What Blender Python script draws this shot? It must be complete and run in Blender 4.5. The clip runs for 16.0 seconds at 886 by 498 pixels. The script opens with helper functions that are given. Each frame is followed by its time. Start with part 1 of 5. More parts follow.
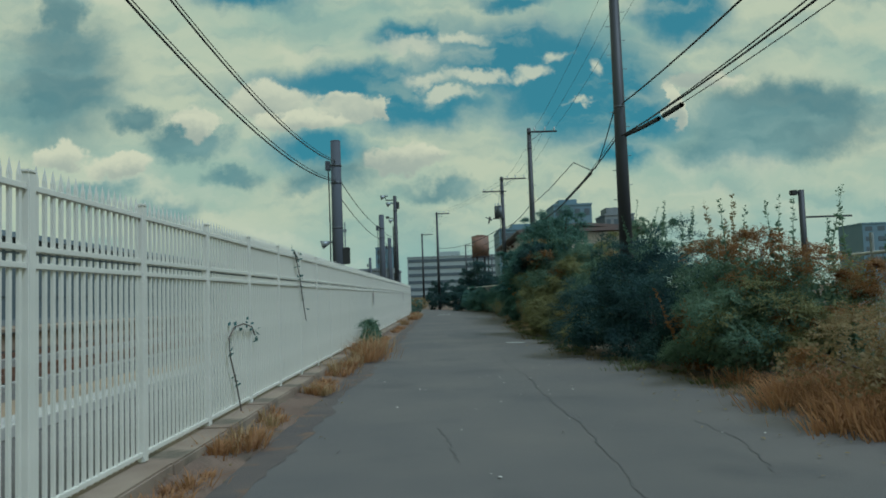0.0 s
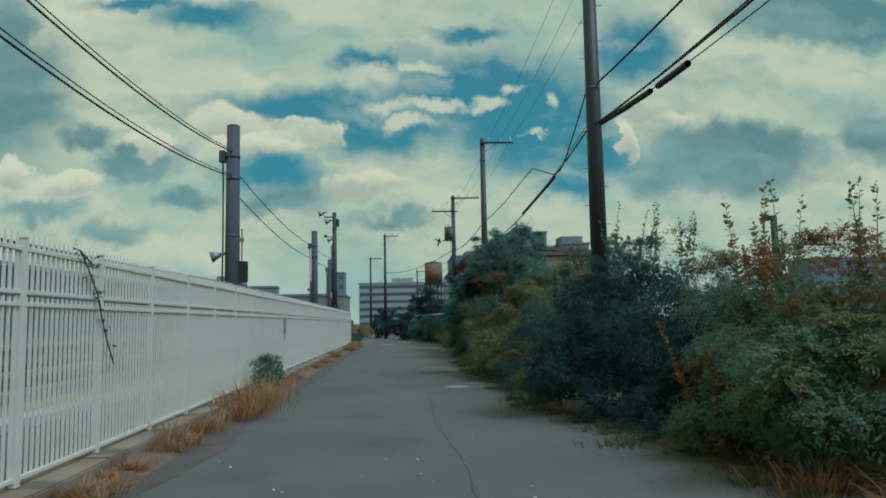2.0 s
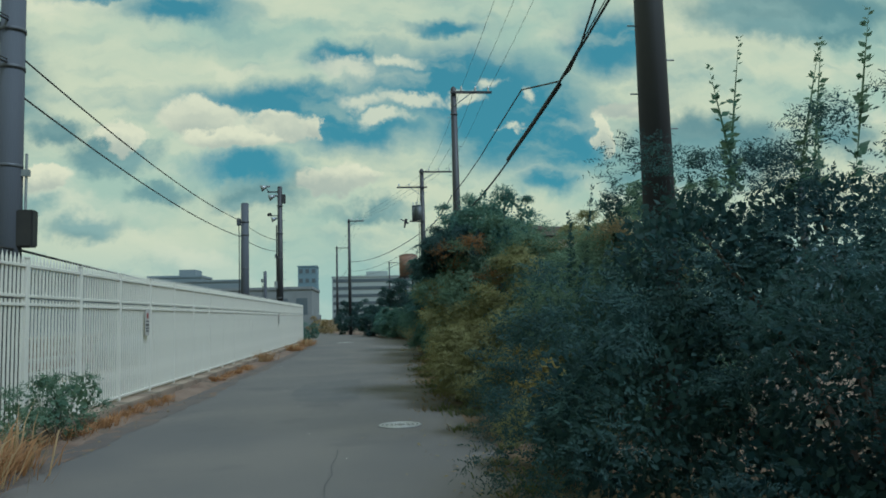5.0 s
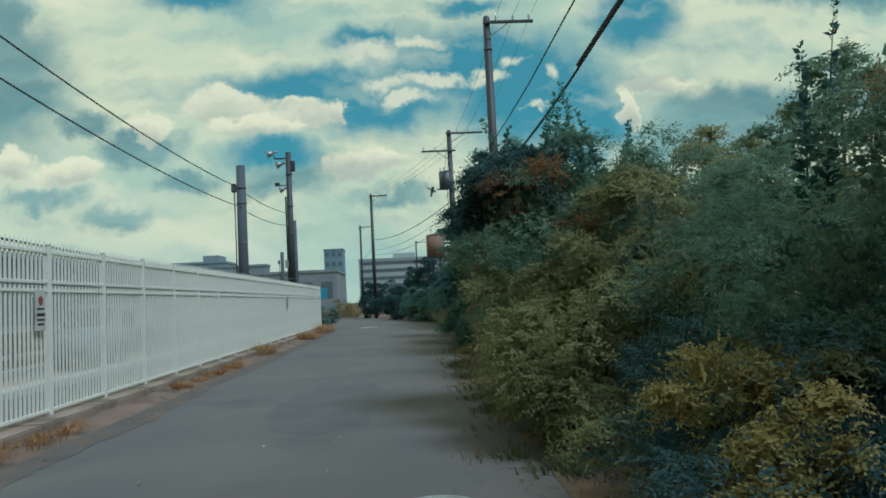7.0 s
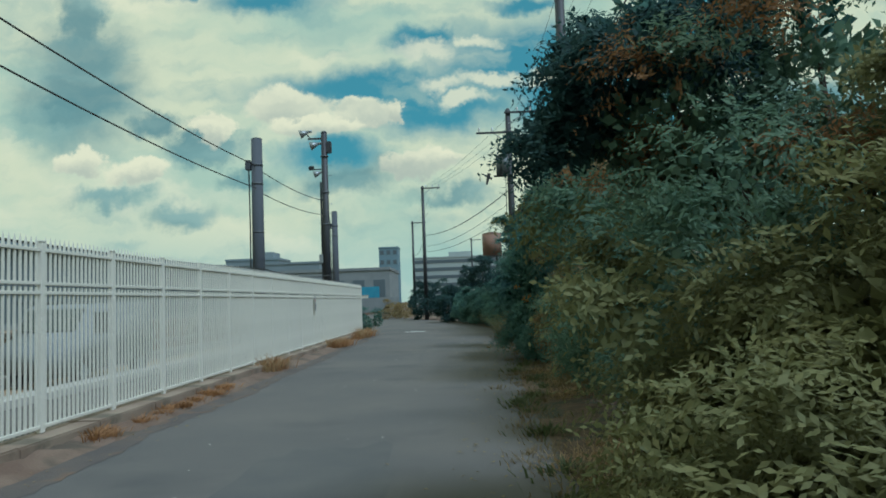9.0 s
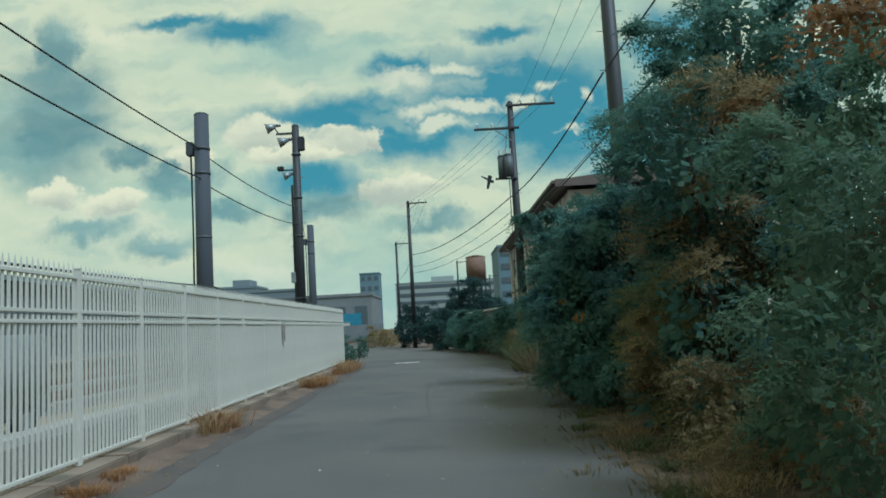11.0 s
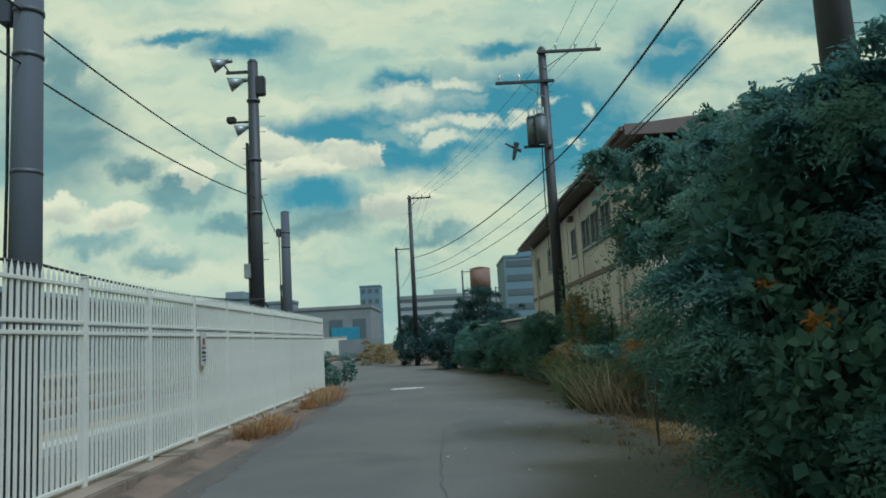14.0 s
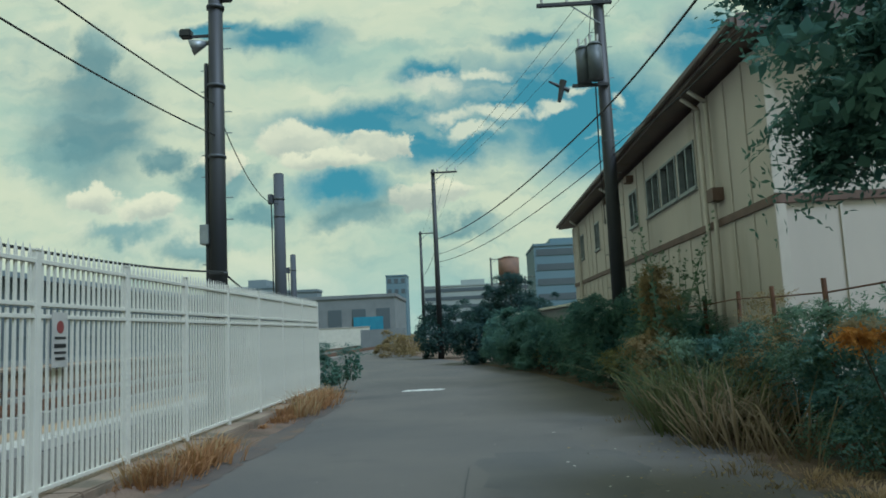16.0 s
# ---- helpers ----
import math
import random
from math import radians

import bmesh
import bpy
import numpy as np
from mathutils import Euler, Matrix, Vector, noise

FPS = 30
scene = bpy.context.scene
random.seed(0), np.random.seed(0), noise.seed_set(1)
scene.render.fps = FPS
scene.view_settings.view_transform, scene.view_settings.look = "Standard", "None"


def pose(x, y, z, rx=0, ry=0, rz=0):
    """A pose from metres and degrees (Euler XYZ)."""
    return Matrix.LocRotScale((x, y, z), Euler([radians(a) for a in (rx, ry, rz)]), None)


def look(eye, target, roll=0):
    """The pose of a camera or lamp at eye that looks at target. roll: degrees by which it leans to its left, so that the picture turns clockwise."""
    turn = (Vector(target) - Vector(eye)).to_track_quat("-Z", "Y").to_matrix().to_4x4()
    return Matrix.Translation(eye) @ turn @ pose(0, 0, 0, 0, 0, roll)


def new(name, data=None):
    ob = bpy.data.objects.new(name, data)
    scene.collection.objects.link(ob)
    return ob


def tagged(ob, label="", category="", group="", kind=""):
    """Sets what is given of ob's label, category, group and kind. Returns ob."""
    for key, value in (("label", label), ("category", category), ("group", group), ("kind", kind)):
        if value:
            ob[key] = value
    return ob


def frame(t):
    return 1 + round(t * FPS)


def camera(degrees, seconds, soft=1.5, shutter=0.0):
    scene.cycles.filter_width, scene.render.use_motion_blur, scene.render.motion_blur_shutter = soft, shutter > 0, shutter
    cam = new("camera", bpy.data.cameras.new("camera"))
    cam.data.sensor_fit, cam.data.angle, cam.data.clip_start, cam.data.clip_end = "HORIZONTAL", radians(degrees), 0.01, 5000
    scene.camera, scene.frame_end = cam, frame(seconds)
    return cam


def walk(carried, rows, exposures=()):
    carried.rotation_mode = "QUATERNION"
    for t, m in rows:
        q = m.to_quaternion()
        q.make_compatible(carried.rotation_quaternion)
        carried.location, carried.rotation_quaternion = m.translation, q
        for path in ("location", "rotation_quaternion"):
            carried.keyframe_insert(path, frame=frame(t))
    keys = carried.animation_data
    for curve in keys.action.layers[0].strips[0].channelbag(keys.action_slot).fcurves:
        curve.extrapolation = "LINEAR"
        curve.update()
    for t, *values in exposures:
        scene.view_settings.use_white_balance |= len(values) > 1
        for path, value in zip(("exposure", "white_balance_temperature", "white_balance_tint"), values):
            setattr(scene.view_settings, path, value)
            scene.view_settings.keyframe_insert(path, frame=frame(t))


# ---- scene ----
cam = camera(62.2, 16.0, soft=1.75)

PATH = [
    (0, (0.055, -0.376, 1.647), (0.059, 1.62, 1.775), -2.0),
    (0.5, (0.147, 0.952, 1.626), (0.195, 2.947, 1.766), -1.6),
    (1, (0.338, 2.296, 1.666), (0.426, 4.288, 1.822), -1.5),
    (1.5, (0.547, 3.583, 1.694), (0.661, 5.572, 1.871), -1.4),
    (2, (0.874, 4.88, 1.698), (1.002, 6.866, 1.897), -1.1),
    (2.5, (1.075, 6.238, 1.697), (1.217, 8.221, 1.91), -0.9),
    (3, (1.358, 7.533, 1.686), (1.514, 9.515, 1.904), -0.8),
    (3.5, (1.553, 8.905, 1.698), (1.73, 10.886, 1.91), -1.2),
    (4, (1.742, 10.237, 1.685), (1.934, 12.218, 1.888), -1.5),
    (6.5, (2.259, 17.335, 1.572), (2.416, 19.324, 1.717), -2.3),
    (7, (2.233, 18.79, 1.564), (2.348, 20.782, 1.698), -2.9),
    (7.5, (2.297, 20.211, 1.58), (2.367, 22.205, 1.71), -3.0),
    (8, (2.425, 21.367, 1.582), (2.455, 23.362, 1.717), -2.3),
    (8.5, (2.512, 22.69, 1.66), (2.504, 24.685, 1.798), -1.6),
    (9, (2.501, 24.137, 1.676), (2.463, 26.132, 1.815), -2.1),
    (11.5, (1.508, 31.339, 1.636), (1.546, 33.326, 1.86), -3.7),
    (12, (1.391, 32.74, 1.626), (1.44, 34.726, 1.86), -3.9),
    (12.5, (1.301, 34.115, 1.617), (1.347, 36.1, 1.857), -3.9),
    (13, (1.331, 35.436, 1.655), (1.364, 37.421, 1.902), -3.8),
    (13.5, (1.337, 36.762, 1.651), (1.36, 38.746, 1.903), -3.4),
    (14, (1.381, 38.107, 1.644), (1.397, 40.092, 1.89), -3.2),
    (14.5, (1.416, 39.498, 1.635), (1.425, 41.484, 1.87), -3.0),
    (15, (1.371, 40.852, 1.642), (1.366, 42.839, 1.866), -3.0),
    (15.5, (1.455, 42.139, 1.631), (1.422, 44.126, 1.852), -2.9),
    (16, (1.442, 43.505, 1.61), (1.381, 45.491, 1.836), -2.7),
]
walk(cam, [(t, look(eye, target, roll)) for t, eye, target, roll in PATH], exposures=[(0, -0.26, 4620, 4), (3, -0.17, 4640, 5), (6.5, 0.04, 4660, 6), (12.5, 0.06, 4640, 5), (16, 0.04, 4640, 5)])

# ---- light ----
SUN_AZ, SUN_EL = 130.0, 57.0          # degrees from straight ahead towards the right, and above the horizon
scene.view_settings.exposure = 0.0


def sky_world():
    """Broken cloud over a teal sky: cream cloud sheets, grey cloud bases, blue windows and small white puffs."""
    w = bpy.data.worlds.new("cloudy_sky")
    scene.world = w
    w.use_nodes = True
    nt = w.node_tree
    nt.nodes.clear()
    N, L = nt.nodes.new, nt.links.new

    def math_node(op, a, b=None, c=None):
        n = N("ShaderNodeMath")
        n.operation = op
        for i, v in enumerate((a, b, c)):
            if v is None:
                continue
            if isinstance(v, (int, float)):
                n.inputs[i].default_value = v
            else:
                L(v, n.inputs[i])
        return n.outputs[0]

    def vec(op, a, b=None, c=None):
        n = N("ShaderNodeVectorMath")
        n.operation = op
        for i, v in enumerate((a, b, c)):
            if v is None:
                continue
            if isinstance(v, tuple):
                n.inputs[i].default_value = v
            else:
                L(v, n.inputs[i])
        return n.outputs["Value" if op in ("LENGTH", "DOT_PRODUCT") else "Vector"]

    def ramp(v, a, b, lo=0.0, hi=1.0):
        n = N("ShaderNodeMapRange")
        n.interpolation_type = "SMOOTHSTEP"
        L(v, n.inputs[0])
        for i, x in zip((1, 2, 3, 4), (a, b, lo, hi)):
            n.inputs[i].default_value = x
        return n.outputs[0]

    def mix(f, a, b, kind="MIX"):
        n = N("ShaderNodeMix")
        n.data_type, n.blend_type = "RGBA", kind
        for i, v in ((0, f), (6, a), (7, b)):
            if isinstance(v, (int, float)):
                n.inputs[i].default_value = v
            elif isinstance(v, tuple):
                n.inputs[i].default_value = (*v, 1)
            else:
                L(v, n.inputs[i])
        return n.outputs[2]

    def fbm(v, scale, detail=6, rough=0.55):
        n = N("ShaderNodeTexNoise")
        L(v, n.inputs["Vector"])
        n.inputs["Scale"].default_value, n.inputs["Detail"].default_value, n.inputs["Roughness"].default_value = scale, detail, rough
        return n

    way = N("ShaderNodeTexCoord").outputs["Generated"]
    sep = N("ShaderNodeSeparateXYZ")
    L(way, sep.inputs[0])
    depth = math_node("MAXIMUM", math_node("ABSOLUTE", sep.outputs[1]), 0.25)
    com = N("ShaderNodeCombineXYZ")
    L(math_node("DIVIDE", sep.outputs[0], depth), com.inputs[0])
    L(math_node("DIVIDE", sep.outputs[2], depth), com.inputs[1])
    flat = com.outputs[0]
    # billows: the cloud plane is bent by two sizes of noise
    big = vec("SUBTRACT", fbm(flat, 6.0, 3).outputs["Color"], (0.5, 0.5, 0.5))
    fine = vec("SUBTRACT", fbm(flat, 22.0, 8, 0.62).outputs["Color"], (0.5, 0.5, 0.5))
    bent = vec("MULTIPLY_ADD", big, (0.07, 0.045, 0), flat)
    torn = vec("MULTIPLY_ADD", fine, (0.085, 0.065, 0), bent)
    bent = vec("MULTIPLY_ADD", fine, (0.060, 0.050, 0), bent)

    def spot(u, v, ru, rv, soft=0.5, where=None):
        p = vec("MULTIPLY_ADD", where or bent, (1 / ru, 1 / rv, 0), (-u / ru, -v / rv, 0))
        return ramp(vec("LENGTH", p), 1 + soft, 1 - soft)

    def union(spots):
        out = None
        for s in spots:
            out = s if out is None else math_node("MAXIMUM", out, s)
        return out

    sky = N("ShaderNodeTexSky")
    sky.sky_type, sky.sun_disc = "NISHITA", False
    sky.sun_elevation, sky.sun_rotation = radians(SUN_EL), radians(SUN_AZ)
    blue = mix(1.0, vec("SCALE", sky.outputs[0]), SKY_TINT, "MULTIPLY")
    blue.node.inputs[6].links[0].from_node.inputs["Scale"].default_value = 0.1
    blue = mix(0.7, blue, TEAL)
    # sheet of high cloud: broad soft tones, faint streaks
    st = vec("MULTIPLY", bent, (1.0, 2.6, 1.0))
    broad = fbm(st, 3.1, 5, 0.5).outputs["Fac"]
    streak = fbm(st, 9.0, 6, 0.55).outputs["Fac"]
    col = mix(ramp(broad, 0.36, 0.60), CREAM_LO, CREAM)
    col = mix(math_node("MULTIPLY", ramp(streak, 0.50, 0.68), 0.32), col, GREY_LO)
    # billowing relief: the side of each swell towards the light is brighter, the other side greyer
    def relief(scale, shift, rough, where):
        swell = vec("MULTIPLY", where, (1.0, 2.2, 1.0))
        aside = vec("ADD", swell, shift)
        return math_node("SUBTRACT", fbm(swell, scale, 5, rough).outputs["Fac"], fbm(aside, scale, 5, rough).outputs["Fac"])

    swells = math_node("ADD", relief(2.6, (0.03, 0.085, 0), 0.42, bent), math_node("MULTIPLY", relief(9.0, (0.010, 0.026, 0), 0.42, bent), 0.45))
    col = mix(ramp(swells, 0.0, 0.26, 0.0, 0.8), col, CREAM_HI)
    col = mix(ramp(swells, -0.02, -0.26, 0.0, 0.8), col, GREY_LO)
    # cooler haze towards the horizon
    low = ramp(sep.outputs[2], 0.13, 0.02)
    col = mix(math_node("MULTIPLY", low, 0.6), col, HAZE)
    # blue windows, with thin veils
    windows = union([spot(*s) for s in BLUE_WINDOWS])
    thin = ramp(streak, 0.48, 0.72, 1.0, 0.5)
    col = mix(math_node("MULTIPLY", windows, thin), col, blue)
    # grey bases
    grey = union([spot(*s, torn) for s in GREY_CLOUDS])
    gcol = mix(ramp(swells, -0.10, 0.16), GREY, GREY_LO)
    col = mix(math_node("MULTIPLY", grey, 0.82), col, gcol)
    # bright cumulus heads, with shaded undersides
    for u, v, ru, rv in HEADS:
        m = math_node("MULTIPLY", spot(u, v, ru, rv, 0.2, torn), 0.92)
        shade = spot(u - 0.1 * ru, v - 0.85 * rv, ru * 0.95, rv * 0.8, 0.8)
        c = mix(math_node("MULTIPLY", shade, 0.75), CREAM_HI, SHADE)
        c = mix(ramp(swells, 0.0, -0.16, 0.0, 0.7), c, SHADE)
        col = mix(m, col, c)
    puffs = union([spot(*s[:4], s[4] + 0.2, torn) for s in PUFFS])
    col = mix(math_node("MULTIPLY", puffs, 0.75), col, CREAM_HI)
    # ground side
    col = mix(ramp(sep.outputs[2], -0.005, -0.03), col, (0.10, 0.10, 0.09))
    bg = N("ShaderNodeBackground")
    L(col, bg.inputs[0])
    bg.inputs[1].default_value = 1.0
    out = N("ShaderNodeOutputWorld")
    L(bg.outputs[0], out.inputs[0])




def film(*c):
    """A colour as the camera's white balance shows it, turned back into the colour of the light."""
    return tuple(round(v / g, 4) for v, g in zip(c, BALANCE))


BALANCE = (0.74, 1.0, 1.45)
CREAM, CREAM_LO, CREAM_HI = film(0.55, 0.65, 0.49), film(0.36, 0.53, 0.45), film(0.68, 0.74, 0.56)
GREY, GREY_LO, HAZE, SHADE = film(0.085, 0.22, 0.27), film(0.19, 0.36, 0.38), film(0.28, 0.48, 0.49), film(0.33, 0.42, 0.39)
TEAL, SKY_TINT = film(0.095, 0.30, 0.39), (0.16, 0.55, 0.42)
# places in the sky as (x/y, z/y, width, height, softness)
BLUE_WINDOWS = [(0.20, 0.275, 0.125, 0.075, 0.4), (0.125, 0.325, 0.15, 0.058, 0.5), (-0.037, 0.356, 0.055, 0.018, 0.5), (-0.10, 0.297, 0.16, 0.026, 0.6), (-0.255, 0.43, 0.085, 0.021, 0.6),
                (0.343, 0.387, 0.062, 0.046, 0.5), (0.271, 0.234, 0.073, 0.037, 0.5), (-0.02, 0.262, 0.11, 0.03, 0.6), (-0.169, 0.205, 0.069, 0.022, 0.6), (0.245, 0.186, 0.048, 0.02, 0.6),
                (-0.347, 0.448, 0.069, 0.01, 0.7), (0.107, 0.406, 0.048, 0.01, 0.7)]
GREY_CLOUDS = [(-0.52, 0.315, 0.085, 0.085, 0.6), (-0.342, 0.22, 0.056, 0.025, 0.4), (-0.406, 0.257, 0.045, 0.019, 0.5), (0.624, 0.435, 0.165, 0.045, 0.35), (0.475, 0.221, 0.125, 0.059, 0.3),
               (0.687, 0.262, 0.047, 0.038, 0.5), (-0.146, 0.169, 0.057, 0.02, 0.6), (-0.384, 0.129, 0.044, 0.017, 0.6), (-0.516, 0.418, 0.034, 0.044, 0.5), (0.382, 0.185, 0.057, 0.024, 0.6),
               (-0.077, 0.188, 0.031, 0.013, 0.7), (-0.48, 0.161, 0.051, 0.012, 0.7), (0.0, 0.145, 0.054, 0.011, 0.8), (-0.282, 0.174, 0.038, 0.012, 0.7)]
HEADS = [(-0.234, 0.274, 0.055, 0.029), (-0.13, 0.26, 0.056, 0.022), (-0.329, 0.243, 0.027, 0.022), (-0.513, 0.213, 0.031, 0.022), (0.379, 0.286, 0.04, 0.015),
         (0.335, 0.257, 0.013, 0.029), (-0.084, 0.264, 0.014, 0.018), (-0.438, 0.191, 0.044, 0.017), (-0.046, 0.188, 0.054, 0.021), (-0.192, 0.243, 0.069, 0.016)]
PUFFS = [(0.057, 0.303, 0.043, 0.009, 0.3), (0.014, 0.277, 0.033, 0.009, 0.3), (0.13, 0.308, 0.022, 0.011, 0.3), (-0.033, 0.346, 0.039, 0.011, 0.5), (0.217, 0.312, 0.009, 0.009, 0.5),
         (0.165, 0.328, 0.016, 0.007, 0.5), (0.193, 0.259, 0.016, 0.003, 0.6), (0.03, 0.358, 0.024, 0.008, 0.5), (-0.006, 0.3, 0.031, 0.008, 0.6)]
sky_world()

sun = new("sun", bpy.data.lights.new("sun", "SUN"))
sun.data.energy, sun.data.angle, sun.data.color = 2.7, radians(20), (1.0, 0.96, 0.88)
az, el = radians(SUN_AZ), radians(SUN_EL)
sun.matrix_world = look((30 * math.sin(az) * math.cos(el), 30 + 30 * math.cos(az) * math.cos(el), 30 * math.sin(el)), (0, 30, 0))


# ---- materials ----
def material(name, base, other=None, scale=4.0, rough=0.8, metal=0.0, bump=0.0, bump_scale=40.0, spots=None, spots_at=(0.6, 0.7),
             spots_scale=1.5, island=None, stretch=(1, 1, 1), spec=0.5, thin=0.0):
    """Two scales of colour variation, optional stains or wear, bump, and optional variation from leaf to leaf or piece to piece."""
    m = bpy.data.materials.new(name)
    m.use_nodes = True
    nt = m.node_tree
    b = nt.nodes["Principled BSDF"]
    N, L = nt.nodes.new, nt.links.new
    b.inputs["Roughness"].default_value, b.inputs["Metallic"].default_value = rough, metal
    b.inputs["Specular IOR Level"].default_value = spec
    tc = N("ShaderNodeTexCoord")
    mp = N("ShaderNodeMapping")
    mp.inputs["Scale"].default_value = stretch
    L(tc.outputs["Object"], mp.inputs[0])

    def fbm(s, d=5):
        n = N("ShaderNodeTexNoise")
        n.inputs["Scale"].default_value, n.inputs["Detail"].default_value = s, d
        L(mp.outputs[0], n.inputs["Vector"])
        return n.outputs["Fac"]

    def rng(v, a, c, lo=0.0, hi=1.0):
        n = N("ShaderNodeMapRange")
        L(v, n.inputs[0])
        for i, x in zip((1, 2, 3, 4), (a, c, lo, hi)):
            n.inputs[i].default_value = x
        return n.outputs[0]

    def mix(f, x, y):
        n = N("ShaderNodeMix")
        n.data_type = "RGBA"
        L(f, n.inputs[0])
        for i, v in ((6, x), (7, y)):
            if isinstance(v, tuple):
                n.inputs[i].default_value = (*v, 1)
            else:
                L(v, n.inputs[i])
        return n.outputs[2]

    col = mix(rng(fbm(scale), 0.35, 0.65), base, other or tuple(c * 0.8 for c in base))
    if spots:
        col = mix(rng(fbm(spots_scale, 8), *spots_at), col, spots)
    if island:
        g = N("ShaderNodeNewGeometry")
        col = mix(rng(g.outputs["Random Per Island"], 0.0, 1.0, 0.0, 0.55), col, island)
    L(col, b.inputs["Base Color"])
    if bump:
        bp = N("ShaderNodeBump")
        bp.inputs["Strength"].default_value, bp.inputs["Distance"].default_value = bump, 0.02
        L(fbm(bump_scale, 6), bp.inputs["Height"])
        L(bp.outputs[0], b.inputs["Normal"])
    if thin:
        tr = N("ShaderNodeBsdfTranslucent")
        L(col, tr.inputs[0])
        ms = N("ShaderNodeMixShader")
        ms.inputs[0].default_value = thin
        L(b.outputs[0], ms.inputs[1])
        L(tr.outputs[0], ms.inputs[2])
        L(ms.outputs[0], nt.nodes["Material Output"].inputs[0])
    return m


ASPHALT = material("asphalt", (0.079, 0.075, 0.074), (0.105, 0.096, 0.088), 0.35, 0.85, bump=0.35, bump_scale=60, spots=(0.064, 0.061, 0.062), spots_at=(0.56, 0.72), spots_scale=0.5)
PATCH = material("asphalt_patch", (0.068, 0.067, 0.068), (0.088, 0.084, 0.08), 1.2, 0.9, bump=0.3, bump_scale=70)
TAR = material("tar", (0.042, 0.041, 0.042), (0.055, 0.053, 0.053), 6, 0.8)
SOIL = material("soil", (0.105, 0.068, 0.048), (0.155, 0.11, 0.08), 1.2, 0.95, bump=0.8, bump_scale=25, spots=(0.07, 0.055, 0.04), spots_at=(0.5, 0.65))
LITTER = material("leaf_litter", (0.085, 0.056, 0.034), (0.13, 0.086, 0.048), 5, 0.95, bump=0.8, bump_scale=40, spots=(0.05, 0.05, 0.03), spots_at=(0.5, 0.6))
YARD = material("yard_gravel", (0.30, 0.215, 0.125), (0.19, 0.15, 0.105), 0.25, 0.95, bump=0.5, bump_scale=30, spots=(0.17, 0.15, 0.13), spots_at=(0.55, 0.62), spots_scale=0.12)
BALLAST = material("ballast", (0.085, 0.08, 0.075), (0.12, 0.11, 0.1), 8, 0.95, bump=0.9, bump_scale=30)
CONCRETE = material("concrete", (0.17, 0.125, 0.09), (0.24, 0.19, 0.14), 1.2, 0.9, bump=0.4, bump_scale=45, spots=(0.10, 0.085, 0.06), spots_at=(0.52, 0.66), spots_scale=2.5)
PALE_CONCRETE = material("pale_concrete", (0.42, 0.40, 0.36), (0.33, 0.32, 0.30), 0.8, 0.9, bump=0.3, bump_scale=40)
WHITE_PAINT = material("white_paint", (0.62, 0.60, 0.53), (0.56, 0.545, 0.48), 2.0, 0.5, spots=(0.46, 0.44, 0.37), spots_at=(0.62, 0.78), spots_scale=3)
POLE_GREY = material("pole_concrete", (0.062, 0.069, 0.083), (0.048, 0.053, 0.066), 1.5, 0.85, bump=0.3, bump_scale=50, stretch=(1, 1, 0.15), spots=(0.075, 0.08, 0.085), spots_at=(0.5, 0.7))
POLE_DARK = material("pole_steel", (0.019, 0.021, 0.027), (0.03, 0.031, 0.035), 2, 0.6, stretch=(1, 1, 0.2), spots=(0.05, 0.05, 0.055), spots_at=(0.62, 0.75))
STEEL = material("galvanised_steel", (0.30, 0.32, 0.33), (0.22, 0.24, 0.25), 6, 0.5, 0.6)
BAND_STEEL = material("weathered_band", (0.085, 0.092, 0.10), (0.065, 0.07, 0.08), 6, 0.6, 0.3)
RUST = material("rusty_steel", (0.15, 0.075, 0.04), (0.09, 0.05, 0.035), 6, 0.85, 0.2, bump=0.3)
TANK_RED = material("tank_paint", (0.19, 0.11, 0.075), (0.14, 0.09, 0.065), 0.6, 0.8)
CABLE = material("cable_rubber", (0.015, 0.016, 0.018), (0.025, 0.025, 0.026), 10, 0.7)
BLACK = material("black_plastic", (0.012, 0.013, 0.015), (0.02, 0.02, 0.02), 6, 0.55)
PORCELAIN = material("porcelain", (0.55, 0.55, 0.52), (0.4, 0.4, 0.4), 4, 0.25)
GREEN_STEEL = material("transformer_paint", (0.085, 0.10, 0.11), (0.07, 0.08, 0.09), 4, 0.55)
SIDING = material("beige_siding", (0.50, 0.445, 0.39), (0.44, 0.395, 0.35), 0.9, 0.7, spots=(0.33, 0.28, 0.22), spots_at=(0.60, 0.78), spots_scale=0.8, stretch=(1, 1, 0.35))
SIDING_TRIM = material("beige_trim", (0.525, 0.476, 0.418), (0.443, 0.402, 0.353), 2, 0.65)
BROWN_TRIM = material("brown_trim", (0.14, 0.085, 0.065), (0.10, 0.065, 0.05), 2, 0.65)
ROOF_BROWN = material("roof_sheet", (0.105, 0.08, 0.075), (0.14, 0.105, 0.095), 1.5, 0.6, spots=(0.10, 0.065, 0.05), spots_at=(0.55, 0.7))
GLASS = material("window_glass", (0.025, 0.035, 0.04), (0.035, 0.045, 0.05), 1, 0.06, spec=0.9)
# far walls and windows: distance haze is mixed into these bluish, low-contrast colours
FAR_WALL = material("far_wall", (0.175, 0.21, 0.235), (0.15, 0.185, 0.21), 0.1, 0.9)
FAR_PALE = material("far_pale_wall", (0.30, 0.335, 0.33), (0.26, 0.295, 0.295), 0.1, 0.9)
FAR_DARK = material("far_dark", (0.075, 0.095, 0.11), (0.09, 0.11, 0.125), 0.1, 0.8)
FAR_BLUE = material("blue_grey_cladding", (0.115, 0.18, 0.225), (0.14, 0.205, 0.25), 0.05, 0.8)
